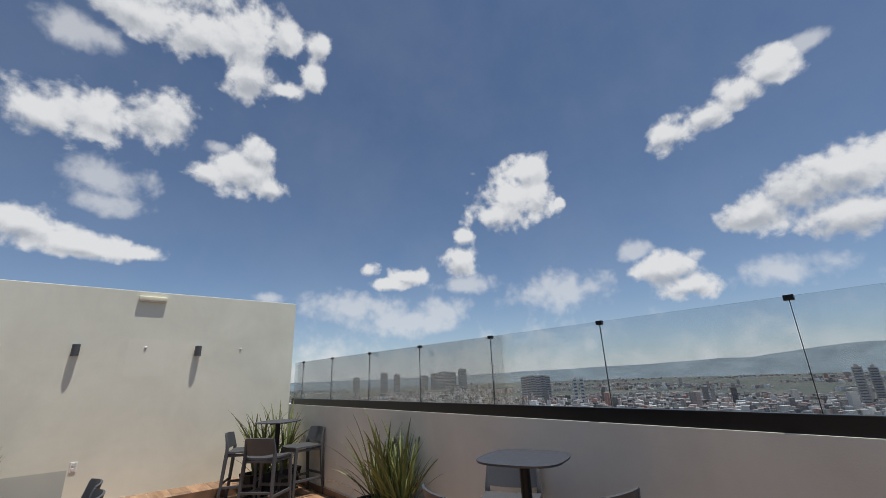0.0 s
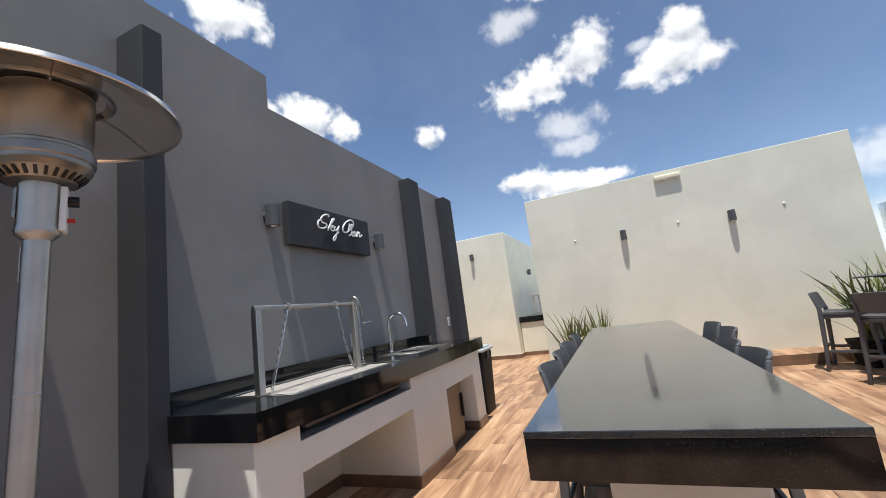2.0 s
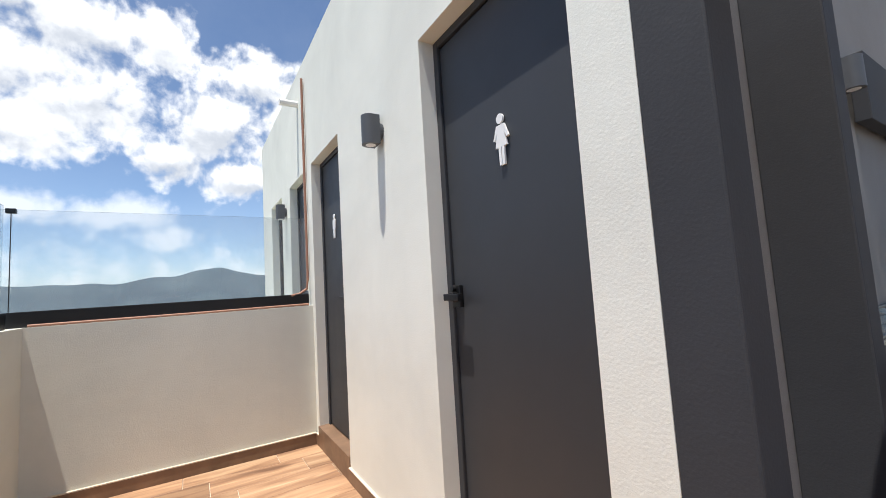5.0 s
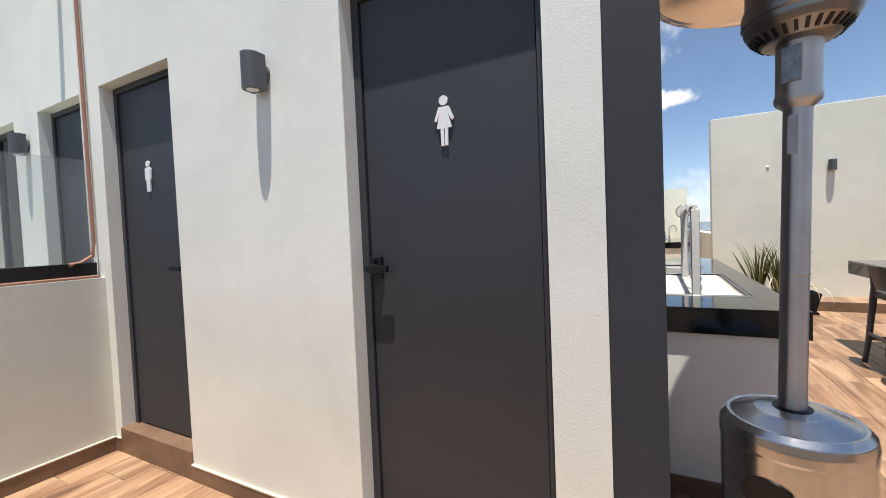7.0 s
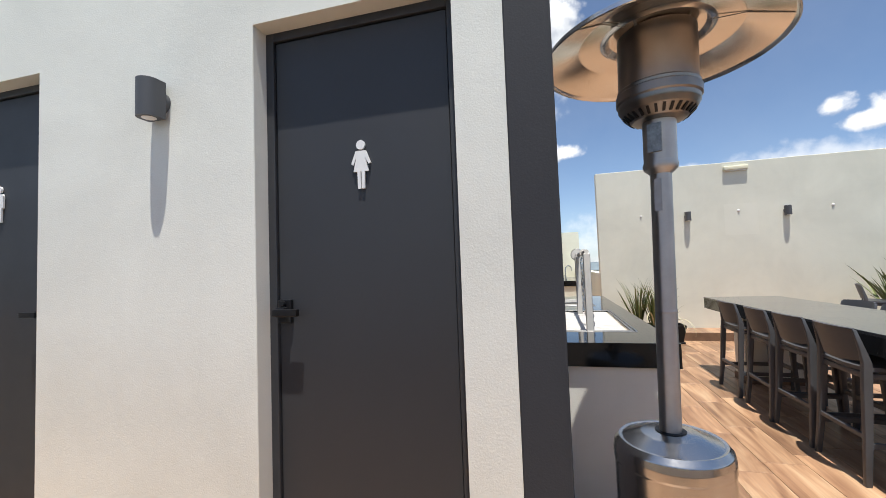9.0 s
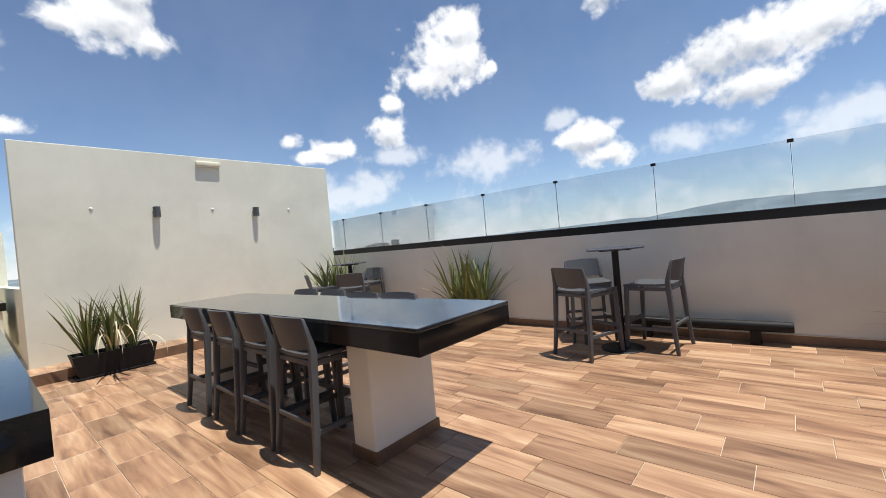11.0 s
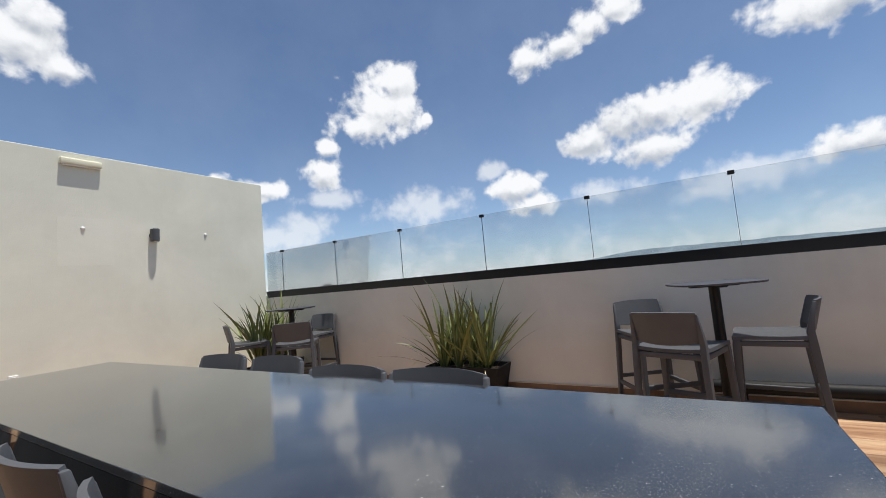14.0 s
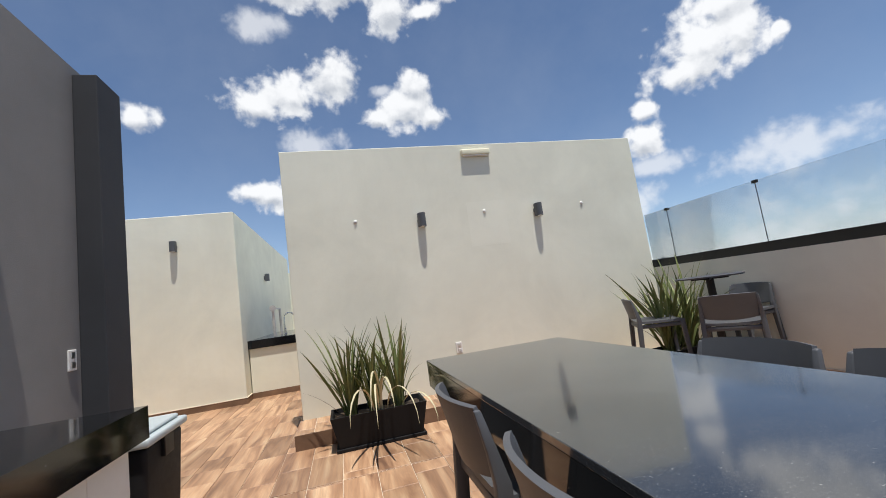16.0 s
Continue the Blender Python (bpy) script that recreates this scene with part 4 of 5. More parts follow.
bmesh.ops.transform(bm, matrix=pose(-0.177, 0.0, 0.53, 90, 0, -90) @ Matrix.Diagonal((1.15, 0.8, 1, 1)), verts=bm.verts[:])
part("hand_hole", bm, M_BLACK, tank, "dark oval hand hole", smooth=True)
part("pole", lathe([(0.034, 0.7285), (0.034, 0.74), (0.034, 1.122), (0.0352, 1.124), (0.0352, 1.13), (0.034, 1.132), (0.034, 1.62)], 28), M_STEEL, heater, "steel pole", smooth=True)
part("pole_socket", lathe([(0.035, 0.7265), (0.048, 0.7285), (0.047, 0.731), (0.035, 0.7315)], 28), M_BLACK, heater, "dark gap round the pole", smooth=True)
part("pole_label", boxes((-0.0365, -0.0335, -0.012, 0.012, 1.47, 1.58)), M_STICKER, heater, "pale grey sticker on the pole")
ctl = part("control_head", lathe([(0.034, 1.60), (0.054, 1.618), (0.057, 1.632), (0.053, 1.645), (0.054, 1.80), (0.0, 1.80)], 28), M_STEEL, heater, "perforated control housing", smooth=True)
part("mesh_panel", boxes((-0.058, -0.05, -0.024, 0.024, 1.67, 1.77), bevel=0.002), M_PERF, ctl, "perforated panel")
part("control_box", boxes((0.05, 0.068, -0.03, 0.03, 1.63, 1.78), bevel=0.004), M_PLASTIC, ctl, "white control plate")
part("knob", tube([(0.068, 0, 1.735), (0.096, 0, 1.735)], 0.018, 14), M_BLACK, ctl, smooth=True)
part("igniter", tube([(0.068, 0, 1.67), (0.088, 0, 1.67)], 0.008, 10), M_RED, ctl, smooth=True)
bowl = part("burner_bowl", lathe([(0.054, 1.785), (0.085, 1.79), (0.12, 1.82), (0.131, 1.84), (0.131, 1.855), (0.137, 1.86), (0.137, 1.888), (0.131, 1.893)], 44), M_BRONZE, heater, "bronze burner bowl", smooth=True)
for i in range(28):
    a = 2 * math.pi * i / 28
    m = Matrix.Translation((0.1045 * math.cos(a), 0.1045 * math.sin(a), 1.8055)) @ Matrix.Rotation(a, 4, "Z") @ Matrix.Rotation(radians(45), 4, "Y")
    bm = boxes((-0.002, 0.0025, -0.0045, 0.0045, -0.015, 0.015))
    bmesh.ops.transform(bm, matrix=m, verts=bm.verts[:])
    part("slot", bm, M_BLACK, bowl)
part("emitter", lathe([(0.131, 1.89), (0.133, 1.902), (0.128, 1.907), (0.128, 2.098), (0.115, 2.103), (0.0, 2.103)], 48), M_BRONZE, heater, "bronze emitter screen", smooth=True)
dish = part("reflector", lathe([(0.0, 2.125), (0.1, 2.122), (0.155, 2.112), (0.168, 2.094), (0.185, 2.1), (0.26, 2.085), (0.38, 2.035), (0.387, 2.022), (0.391, 2.024), (0.385, 2.042), (0.26, 2.094), (0.18, 2.112), (0.155, 2.121), (0.1, 2.13), (0.0, 2.133)], 64), M_ALU, heater, "polished aluminium reflector dish", smooth=True)
for i in range(3):
    a = radians(40 + 120 * i)
    part("seam", tube([(0.15 * math.cos(a), 0.15 * math.sin(a), 2.099), (0.26 * math.cos(a), 0.26 * math.sin(a), 2.083), (0.376 * math.cos(a), 0.376 * math.sin(a), 2.0355)], 0.0016, 6), M_BRONZE, dish)
    part("stud", tube([(0.1 * math.cos(a), 0.1 * math.sin(a), 2.045), (0.1 * math.cos(a), 0.1 * math.sin(a), 2.12)], 0.006, 8), M_STEEL, heater)

# the pole stands a little out of plumb on its housing
LEAN = Matrix.Rotation(radians(-60), 3, "Z") @ Vector((0.027, 0.018, 0))
for ob in heater.children_recursive:
    for vtx in ob.data.vertices:
        up = max(0.0, vtx.co.z - 0.705)
        vtx.co.x += LEAN.x * up
        vtx.co.y += LEAN.y * up


# ---- long bar table ----
table = thing("bar_table", "long table with thick black granite top on stucco pedestals", "table", (0, 0, 0))
TX0, TX1, TY0, TY1, TZ = 1.93, 2.685, 0.757, 4.21, 0.85
part("tabletop", boxes((TX0, TX1, TY0, TY1, TZ - 0.02, TZ), bevel=0.002), M_TABLESTONE, table, "speckled polished granite top")
part("apron", plate([TX0 + 0.001, TX0 + 0.03, TX1 - 0.03, TX1 - 0.001], [TY0 + 0.001, TY0 + 0.03, TY1 - 0.03, TY1 - 0.001], [(1, 1)], TZ - 0.128, TZ - 0.021, (0, 1, 2)), M_GRANITE, table, "deep black granite apron")
part("core", boxes((TX0 + 0.03, TX1 - 0.03, TY0 + 0.03, TY1 - 0.03, TZ - 0.1, TZ - 0.07)), M_GRANITE, table)
for y0, y1 in ((1.325, 1.53), (3.6, 3.86)):
    ped = part("pedestal", boxes((2.085, 2.6, y0, y1, 0, TZ - 0.1), bevel=0.012), M_WHITE, table, "off-white stucco pedestal")
    part("skirting", boxes((2.075, 2.61, y0 - 0.01, y1 + 0.01, 0, 0.075)), M_SKIRT, ped, "brown tile skirting")
outlet((2.52, 1.325, 0.64), 0, "small dark grey socket on the table pedestal", M_BLACK)


# ---- bar stools ----
def shell(f, nu, nv, thick):
    """A closed sheet of the given thickness over f(u, v), u in -1..1, v in 0..1."""
    bm = bmesh.new()
    grid = []
    for side in (0, 1):
        rows = []
        for j in range(nv + 1):
            row = []
            for i in range(nu + 1):
                u, v = -1 + 2 * i / nu, j / nv
                p = Vector(f(u, v))
                du = Vector(f(u + 0.01, v)) - Vector(f(u - 0.01, v))
                dv = Vector(f(u, v + 0.01)) - Vector(f(u, v - 0.01))
                nrm = du.cross(dv).normalized()
                row.append(bm.verts.new(p + nrm * thick * (0.5 - side)))
            rows.append(row)
        grid.append(rows)
    for j in range(nv):
        for i in range(nu):
            a, b = grid
            bm.faces.new((a[j][i], a[j][i + 1], a[j + 1][i + 1], a[j + 1][i]))
            bm.faces.new((b[j][i], b[j + 1][i], b[j + 1][i + 1], b[j][i + 1]))
    ring = [(0, i) for i in range(nu)] + [(j, nu) for j in range(nv)] + [(nv, nu - i) for i in range(nu)] + [(nv - j, 0) for j in range(nv)]
    for n, (j, i) in enumerate(ring):
        j2, i2 = ring[(n + 1) % len(ring)]
        bm.faces.new((grid[0][j][i], grid[1][j][i], grid[1][j2][i2], grid[0][j2][i2]))
    bmesh.ops.recalc_face_normals(bm, faces=bm.faces[:])
    return bm


def bar_leg(points, sizes):
    """A rectangular tapered bar through points; sizes are (width x, depth y)."""
    bm = bmesh.new()
    rings = []
    for (x, y, z), (w, d) in zip(points, sizes):
        rings.append([bm.verts.new((x + sx * w / 2, y + sy * d / 2, z)) for sx, sy in ((-1, -1), (1, -1), (1, 1), (-1, 1))])
    for a, b in zip(rings, rings[1:]):
        for i in range(4):
            bm.faces.new((a[i], a[(i + 1) % 4], b[(i + 1) % 4], b[i]))
    bm.faces.new(rings[0][::-1])
    bm.faces.new(rings[-1])
    bmesh.ops.recalc_face_normals(bm, faces=bm.faces[:])
    bmesh.ops.bevel(bm, geom=bm.edges[:], offset=0.006, segments=2, affect="EDGES", profile=0.5)
    return bm


def bar_stool(label, group):
    """A moulded resin stool that faces local +y."""
    st = thing("bar_stool", label, "stool", group=group)
    SZ = 0.64
    part("seat", shell(lambda u, v: (u * (0.215 - 0.015 * v * 0), -0.2 + 0.41 * v, SZ - 0.012 + 0.012 * u * u + 0.02 * max(0, 0.3 - v) - 0.02 * max(0, v - 0.8) ** 1.0), 12, 10, 0.022), M_STOOL, st, smooth=True)
    part("seat_rim", boxes((-0.205, 0.205, 0.18, 0.205, SZ - 0.055, SZ - 0.02), (-0.205, 0.205, -0.2, -0.175, SZ - 0.055, SZ - 0.02), (-0.21, -0.185, -0.175, 0.18, SZ - 0.055, SZ - 0.02), (0.185, 0.21, -0.175, 0.18, SZ - 0.055, SZ - 0.02), bevel=0.006), M_STOOL, st, smooth=True)
    part("backrest", shell(lambda u, v: (u * (0.198 - 0.012 * v), -0.225 - 0.05 * v + 0.045 * abs(u) ** 2.2, 0.693 + 0.184 * v - 0.02 * (1 - v) * (1 - u * u) - 0.006 * u * u * v), 16, 8, 0.014), M_STOOL, st, smooth=True)
    for s in (-1, 1):
        part("leg", bar_leg([(s * 0.222, 0.215, 0), (s * 0.21, 0.205, 0.22), (s * 0.198, 0.19, 0.6), (s * 0.196, 0.185, SZ - 0.005)], [(0.03, 0.032), (0.034, 0.036), (0.038, 0.042), (0.036, 0.04)]), M_STOOL, st, smooth=True)
        part("leg", bar_leg([(s * 0.225, -0.245, 0), (s * 0.212, -0.222, 0.22), (s * 0.2, -0.195, 0.6), (s * 0.199, -0.19, 0.68), (s * 0.196, -0.205, 0.76), (s * 0.19, -0.229, 0.864)],
                            [(0.03, 0.032), (0.034, 0.038), (0.036, 0.046), (0.034, 0.042), (0.026, 0.03), (0.018, 0.02)]), M_STOOL, st, smooth=True)
        part("side_rail", boxes((s * 0.211 - 0.011, s * 0.211 + 0.011, -0.21, 0.19, 0.205, 0.238), bevel=0.005), M_STOOL, st)
    part("foot_rail", boxes((-0.2, 0.2, 0.192, 0.218, 0.25, 0.285), bevel=0.006), M_STOOL, st)
    part("rear_rail", boxes((-0.2, 0.2, -0.232, -0.21, 0.25, 0.28), bevel=0.006), M_STOOL, st)
    return st


def facing(dx, dy):
    return math.degrees(math.atan2(-dx, dy))


base = bar_stool("dark grey resin bar stool tucked under the granite table", "stools along the table")
base.matrix_world = pose(2.085, 1.765, 0, 0, 0, -91)
for y, off, turn in ((2.28, 0.0, -89), (2.735, -0.015, -92), (3.33, -0.01, -90)):
    copy_thing(base, pose(2.085 + off, y, 0, 0, 0, turn))
for x, y, turn in ((2.50, 1.74, 90), (2.49, 2.15, 91), (2.62, 2.76, 88), (2.62, 3.21, 92)):
    copy_thing(base, pose(x, y, 0, 0, 0, turn))
lone = bar_stool("dark grey resin bar stool beside the tall round-cornered table", "stools at the tall tables")
lone.matrix_world = pose(4.6, 1.07, 0, 0, 0, facing(0.943, -0.33))
for x, y, dx, dy in ((5.05, 0.55, 0.1, 0.99), (5.18, 1.27, -0.8, -0.5), (4.64, 4.86, 0.76, 0.65), (4.58, 5.66, 0.85, -0.45), (5.27, 5.33, -1.0, -0.1)):
    copy_thing(lone, pose(x, y, 0, 0, 0, facing(dx, dy)))


# ---- tall tables ----
def tall_table():
    t = thing("tall_table", "dark grey tall table with round-cornered top and disc foot", "table", group="tall tables")
    H = 1.015
    bm = bmesh.new()
    pts = []
    for i in range(48):
        a = 2 * math.pi * i / 48
        c, s = math.cos(a), math.sin(a)
        r = 0.27 / (abs(c) ** 3.2 + abs(s) ** 3.2) ** (1 / 3.2)
        pts.append((r * c, r * s))
    lo, hi = [bm.verts.new((x * 0.99, y * 0.99, H - 0.012)) for x, y in pts], [bm.verts.new((x, y, H)) for x, y in pts]
    for i in range(48):
        bm.faces.new((lo[i], lo[(i + 1) % 48], hi[(i + 1) % 48], hi[i]))
    bm.faces.new(lo[::-1])
    bm.faces.new(hi)
    part("tabletop", bm, M_TABLE, t)
    part("spider", boxes((-0.15, 0.15, -0.02, 0.02, H - 0.032, H - 0.013), (-0.02, 0.02, -0.15, -0.021, H - 0.032, H - 0.013), (-0.02, 0.02, 0.021, 0.15, H - 0.032, H - 0.013)), M_BLACK, t)
    part("pole", lathe([(0.0, 0.02), (0.033, 0.02), (0.033, H - 0.03), (0.0, H - 0.03)], 24), M_BLACK, t, "black steel pole", smooth=True)
    part("foot", lathe([(0.0, 0.0), (0.205, 0.0), (0.208, 0.008), (0.2, 0.014), (0.06, 0.02), (0.04, 0.04), (0.0, 0.04)], 44), M_BLACK, t, "black steel disc foot", smooth=True)
    return t


tt = tall_table()
tt.matrix_world = pose(4.87, 0.84, 0, 0, 0, 20)
copy_thing(tt, pose(4.84, 5.18, 0, 0, 0, 35))

# ---- black pipe bench along the parapet ----
pb = thing("pipe_bench", "matt black pipe on short stub legs beside the parapet", "pipe", (5.43, -0.48, 0))
part("pipe", tube([(0, 0, 0.175), (0, 0.01, 0.175), (0, 1.44, 0.175), (0, 1.45, 0.175)], [0.046, 0.05, 0.05, 0.046], 24), M_POT, pb, smooth=True)
for y in (0.28, 1.22):
    part("leg", boxes((-0.04, 0.04, y - 0.04, y + 0.04, 0.0, 0.14), bevel=0.006), M_POT, pb)


# ---- planters with flax-like plants ----
def leaf_mat(name, a, b, tip):
    k = Mat(name, a, 0.5, spec=0.35)
    info = k.nodes.new("ShaderNodeObjectInfo")
    v = k.coord("obj", (60, 60, 3))
    c = k.mix(info.outputs["Random"], a, b)
    c = k.mix(k.math("MULTIPLY", k.ramp(k.noise(v, 1.0, 3), (0.45, 0.0), (0.7, 1.0)), 0.5), c, tip)
    k.base(c)
    k.bump(k.noise(v, 2.0, 2), 0.2, 0.002)
    return k.m


M_LEAF = leaf_mat("flax_leaf", (0.09, 0.12, 0.04), (0.17, 0.20, 0.06), (0.3, 0.29, 0.14))
M_DRY = leaf_mat("dry_leaf", (0.45, 0.41, 0.25), (0.55, 0.5, 0.32), (0.62, 0.57, 0.4))
M_BROWNLEAF = leaf_mat("brown_leaf", (0.07, 0.045, 0.03), (0.1, 0.07, 0.04), (0.12, 0.09, 0.06))


def blade_mesh(length, width, bend, droop, mat):
    """A folded strap leaf that grows up z and leans to +x."""
    bm = bmesh.new()
    n = 9
    rows = []
    for i in range(n + 1):
        f = i / n
        ang = bend * f + droop * f ** 3
        if i == 0:
            p = Vector((0, 0, 0))
        else:
            p = p + Vector((math.sin(ang), 0, math.cos(ang))) * (length / n)
        w = width * (0.55 + 0.9 * f - 1.45 * f ** 2.6) if f < 1 else 0.0004
        nrm = Vector((-math.cos(ang), 0, math.sin(ang)))
        rows.append([bm.verts.new(p + Vector((0, -w / 2, 0)) + nrm * w * 0.28), bm.verts.new(p), bm.verts.new(p + Vector((0, w / 2, 0)) + nrm * w * 0.28)])
    for a, b in zip(rows, rows[1:]):
        bm.faces.new((a[0], a[1], b[1], b[0]))
        bm.faces.new((a[1], a[2], b[2], b[1]))
    me = bpy.data.meshes.new("leaf")
    bm.to_mesh(me)
    bm.free()
    me.materials.append(mat)
    for f in me.polygons:
        f.use_smooth = True
    return me


BLADES = [blade_mesh(l, w, b, d, M_LEAF) for l, w, b, d in ((0.62, 0.028, 0.1, 0.1), (0.7, 0.03, 0.2, 0.15), (0.55, 0.026, 0.3, 0.3), (0.66, 0.03, 0.15, 0.5), (0.5, 0.024, 0.35, 0.15), (0.74, 0.028, 0.25, 0.2), (0.44, 0.024, 0.2, 0.7))]
STRAWS = [blade_mesh(0.85, 0.02, 2.3, 0.5, M_DRY), blade_mesh(0.7, 0.024, 2.0, 0.8, M_DRY), blade_mesh(0.7, 0.016, 0.3, 0.2, M_BROWNLEAF)]


def planter(at, turn, w, d, h, label):
    """A tapered black box on a flanged saucer, filled with soil; long side along local x."""
    p = thing("planter", label, "planter", at, turn, "planters")
    bm = bmesh.new()
    def ring(k, z, inset=0.0):
        return [bm.verts.new((sx * (w / 2 * k - inset), sy * (d / 2 * k - inset), z)) for sx, sy in ((-1, -1), (1, -1), (1, 1), (-1, 1))]
    rings = [ring(0.86, 0.03), ring(1.0, h), ring(1.0, h, 0.018), ring(0.96, h - 0.05, 0.018)]
    for a, b in zip(rings, rings[1:]):
        for i in range(4):
            bm.faces.new((a[i], a[(i + 1) % 4], b[(i + 1) % 4], b[i]))
    bm.faces.new(rings[0][::-1])
    bmesh.ops.recalc_face_normals(bm, faces=bm.faces[:])
    part("box", bm, M_POT, p, "tapered black plastic box")
    part("saucer", boxes((-w / 2 * 0.93, w / 2 * 0.93, -d / 2 * 0.95, d / 2 * 0.95, 0, 0.03), bevel=0.005), M_POT, p)
    bm = bmesh.new()
    bmesh.ops.create_grid(bm, x_segments=20, y_segments=8, size=0.5)
    for v in bm.verts:
        v.co = Vector((v.co.x * (w - 0.06), v.co.y * (d - 0.06), h - 0.045 + 0.02 * noise.noise(v.co * 9)))
    part("soil", bm, M_SOIL, p, smooth=True)
    return p


def flax(at, turn, w, d, clumps, per, scale, seed, wild, label):
    """Clumps of strap leaves rising from soil."""
    rng = random.Random(seed)
    pl = thing("flax_plant", label, "plant", at, turn, "strap-leaved plants")
    for c in range(clumps):
        cx = (c + 0.5) / clumps * w - w / 2 + rng.uniform(-0.03, 0.03)
        cy = rng.uniform(-0.2, 0.2) * d
        for i in range(per):
            lean = abs(rng.gauss(0, 12 if scale < 1.2 else 19))
            a = rng.uniform(0, 360)
            s = scale * rng.uniform(0.62, 1.08)
            ob = new("leaf", rng.choice(BLADES))
            ob.parent = pl
            r = rng.uniform(0, 0.055)
            ob.matrix_local = Matrix.Translation((cx + r * math.cos(radians(a)), cy + r * math.sin(radians(a)), 0)) @ Matrix.Rotation(radians(a), 4, "Z") @ Matrix.Rotation(radians(min(lean, 46)), 4, "Y") @ Matrix.Rotation(radians(rng.uniform(-50, 50)), 4, "Z") @ Matrix.Diagonal((s * 1.05, s * 1.05, s, 1))
    for x, y, a, lean, kind, s in wild:
        ob = new("leaf", STRAWS[kind])
        ob.parent = pl
        ob.matrix_local = Matrix.Translation((x, y, 0)) @ Matrix.Rotation(radians(a), 4, "Z") @ Matrix.Rotation(radians(lean), 4, "Y") @ Matrix.Diagonal((s, s, s, 1))
    return pl


PL = "black plastic box planter standing on the plank tiles"
planter((1.755, 5.93, 0), 0, 0.82, 0.36, 0.285, PL)
flax((1.755, 5.93, 0.245), 0, 0.66, 0.3, 3, 44, 1.14, 3, [(0.0, -0.13, -95, 4, 0, 1.1), (0.02, -0.12, -84, 0, 1, 1.25), (-0.04, -0.13, -112, 8, 1, 1.15), (0.07, -0.1, -72, 10, 0, 1.0), (0.03, -0.1, -100, -6, 0, 1.2), (0.2, -0.08, -62, 25, 1, 1.0), (-0.3, 0, 170, 40, 2, 0.6)],
     "green strap-leaved plants with some dry drooping leaves")
planter((5.33, 3.06, 0), 90, 0.84, 0.34, 0.3, PL)
flax((5.33, 3.06, 0.255), 90, 0.66, 0.26, 4, 34, 1.3, 5, [(0.3, 0.05, 20, 66, 2, 1.15), (0.28, 0.1, 5, 50, 2, 0.9), (0.25, 0.1, 40, 35, 2, 0.9), (-0.3, 0.0, 185, 40, 2, 1.0), (-0.32, 0, 170, 30, 2, 1.05), (-0.25, 0.12, 120, 50, 0, 0.5), (0.3, 0.0, 30, 30, 0, 0.7)],
     "bushy green strap-leaved plants with a few brown leaves")
planter((5.02, 6.0 - 0.17, 0), 10, 0.8, 0.34, 0.3, PL)
flax((5.02, 5.83, 0.255), 10, 0.66, 0.26, 4, 30, 1.5, 9, [(-0.25, 0.0, 190, 42, 2, 0.85), (0.1, -0.1, -80, 30, 0, 0.7)], "green strap-leaved plants behind the tall table")
planter((4.35, -1.5, 0.118), 0, 0.8, 0.34, 0.3, "black plastic box planter standing on the raised platform")
flax((4.35, -1.5, 0.373), 0, 0.66, 0.26, 3, 14, 1.0, 12, [(-0.3, 0.1, 150, 55, 0, 1.0), (-0.3, 0, 175, 60, 2, 1.0), (-0.2, 0.1, 120, 50, 2, 1.0), (-0.25, 0.12, 100, 62, 2, 0.9), (0, 0.12, 95, 60, 2, 0.9)],
     "wispy strap-leaved plants on the raised platform")

# ---- waste bin past the counter ----
bn = thing("waste_bin", "black waste bin with pale grey lid", "bin", (0.52, 4.36, 0))
bm = boxes((-0.17, 0.17, -0.2, 0.2, 0.0, 0.70))
for v in bm.verts:
    if v.co.z < 0.1:
        v.co.x *= 0.82
        v.co.y *= 0.82
bmesh.ops.bevel(bm, geom=bm.edges[:], offset=0.02, segments=3, affect="EDGES", profile=0.5)
part("body", bm, M_POT, bn, "black plastic body", smooth=True)
part("lid", boxes((-0.19, 0.19, -0.22, 0.22, 0.705, 0.742), (-0.16, 0.16, -0.19, 0.19, 0.742, 0.764), bevel=0.012, seg=3), M_BIN, bn, "pale grey plastic lid", smooth=True)
part("clasp", boxes((0.165, 0.185, -0.05, 0.05, 0.62, 0.704), bevel=0.004), M_BLACK, bn)

# ---- neighbouring terrace: low counter with tap and grill posts ----
nb = thing("neighbour_counter", "cream low counter with black granite top", "counter", (0.05, 9.2, 0))
part("base", boxes((0.0, 0.9, 0.0, 3.0, 0, 0.76), bevel=0.006), M_CREAM, nb)
part("countertop", boxes((-0.012, 0.95, -0.03, 3.0, 0.76, 0.89), bevel=0.003), M_GRANITE, nb, "black granite top")
part("skirting", boxes((0.0, 0.9, -0.012, -0.001, 0, 0.085)), M_SKIRT, nb)
t2 = copy_thing(tap, pose(0.53, 9.75, 0.89, 0, 0, 20))
ng = thing("grill_frame", "stainless grill lift frame on the granite counter", "grill", (0.4, 9.5, 0.89))
for y in (0.0, 0.75):
    part("post", boxes((-0.02, 0.02, y - 0.02, y + 0.02, 0, 0.46), bevel=0.003), M_STEEL, ng)
part("winch_bar", tube([(0, -0.05, 0.47), (0, 0.85, 0.47)], 0.014, 10), M_STEEL, ng, smooth=True)
bm = lathe([(0.0, -0.01), (0.05, -0.01), (0.05, 0.01), (0.0, 0.01)], 18)
bmesh.ops.transform(bm, matrix=pose(0, -0.03, 0.47, 90, 0, 0), verts=bm.verts[:])
part("ratchet_wheel", bm, M_STEEL, ng, smooth=True)


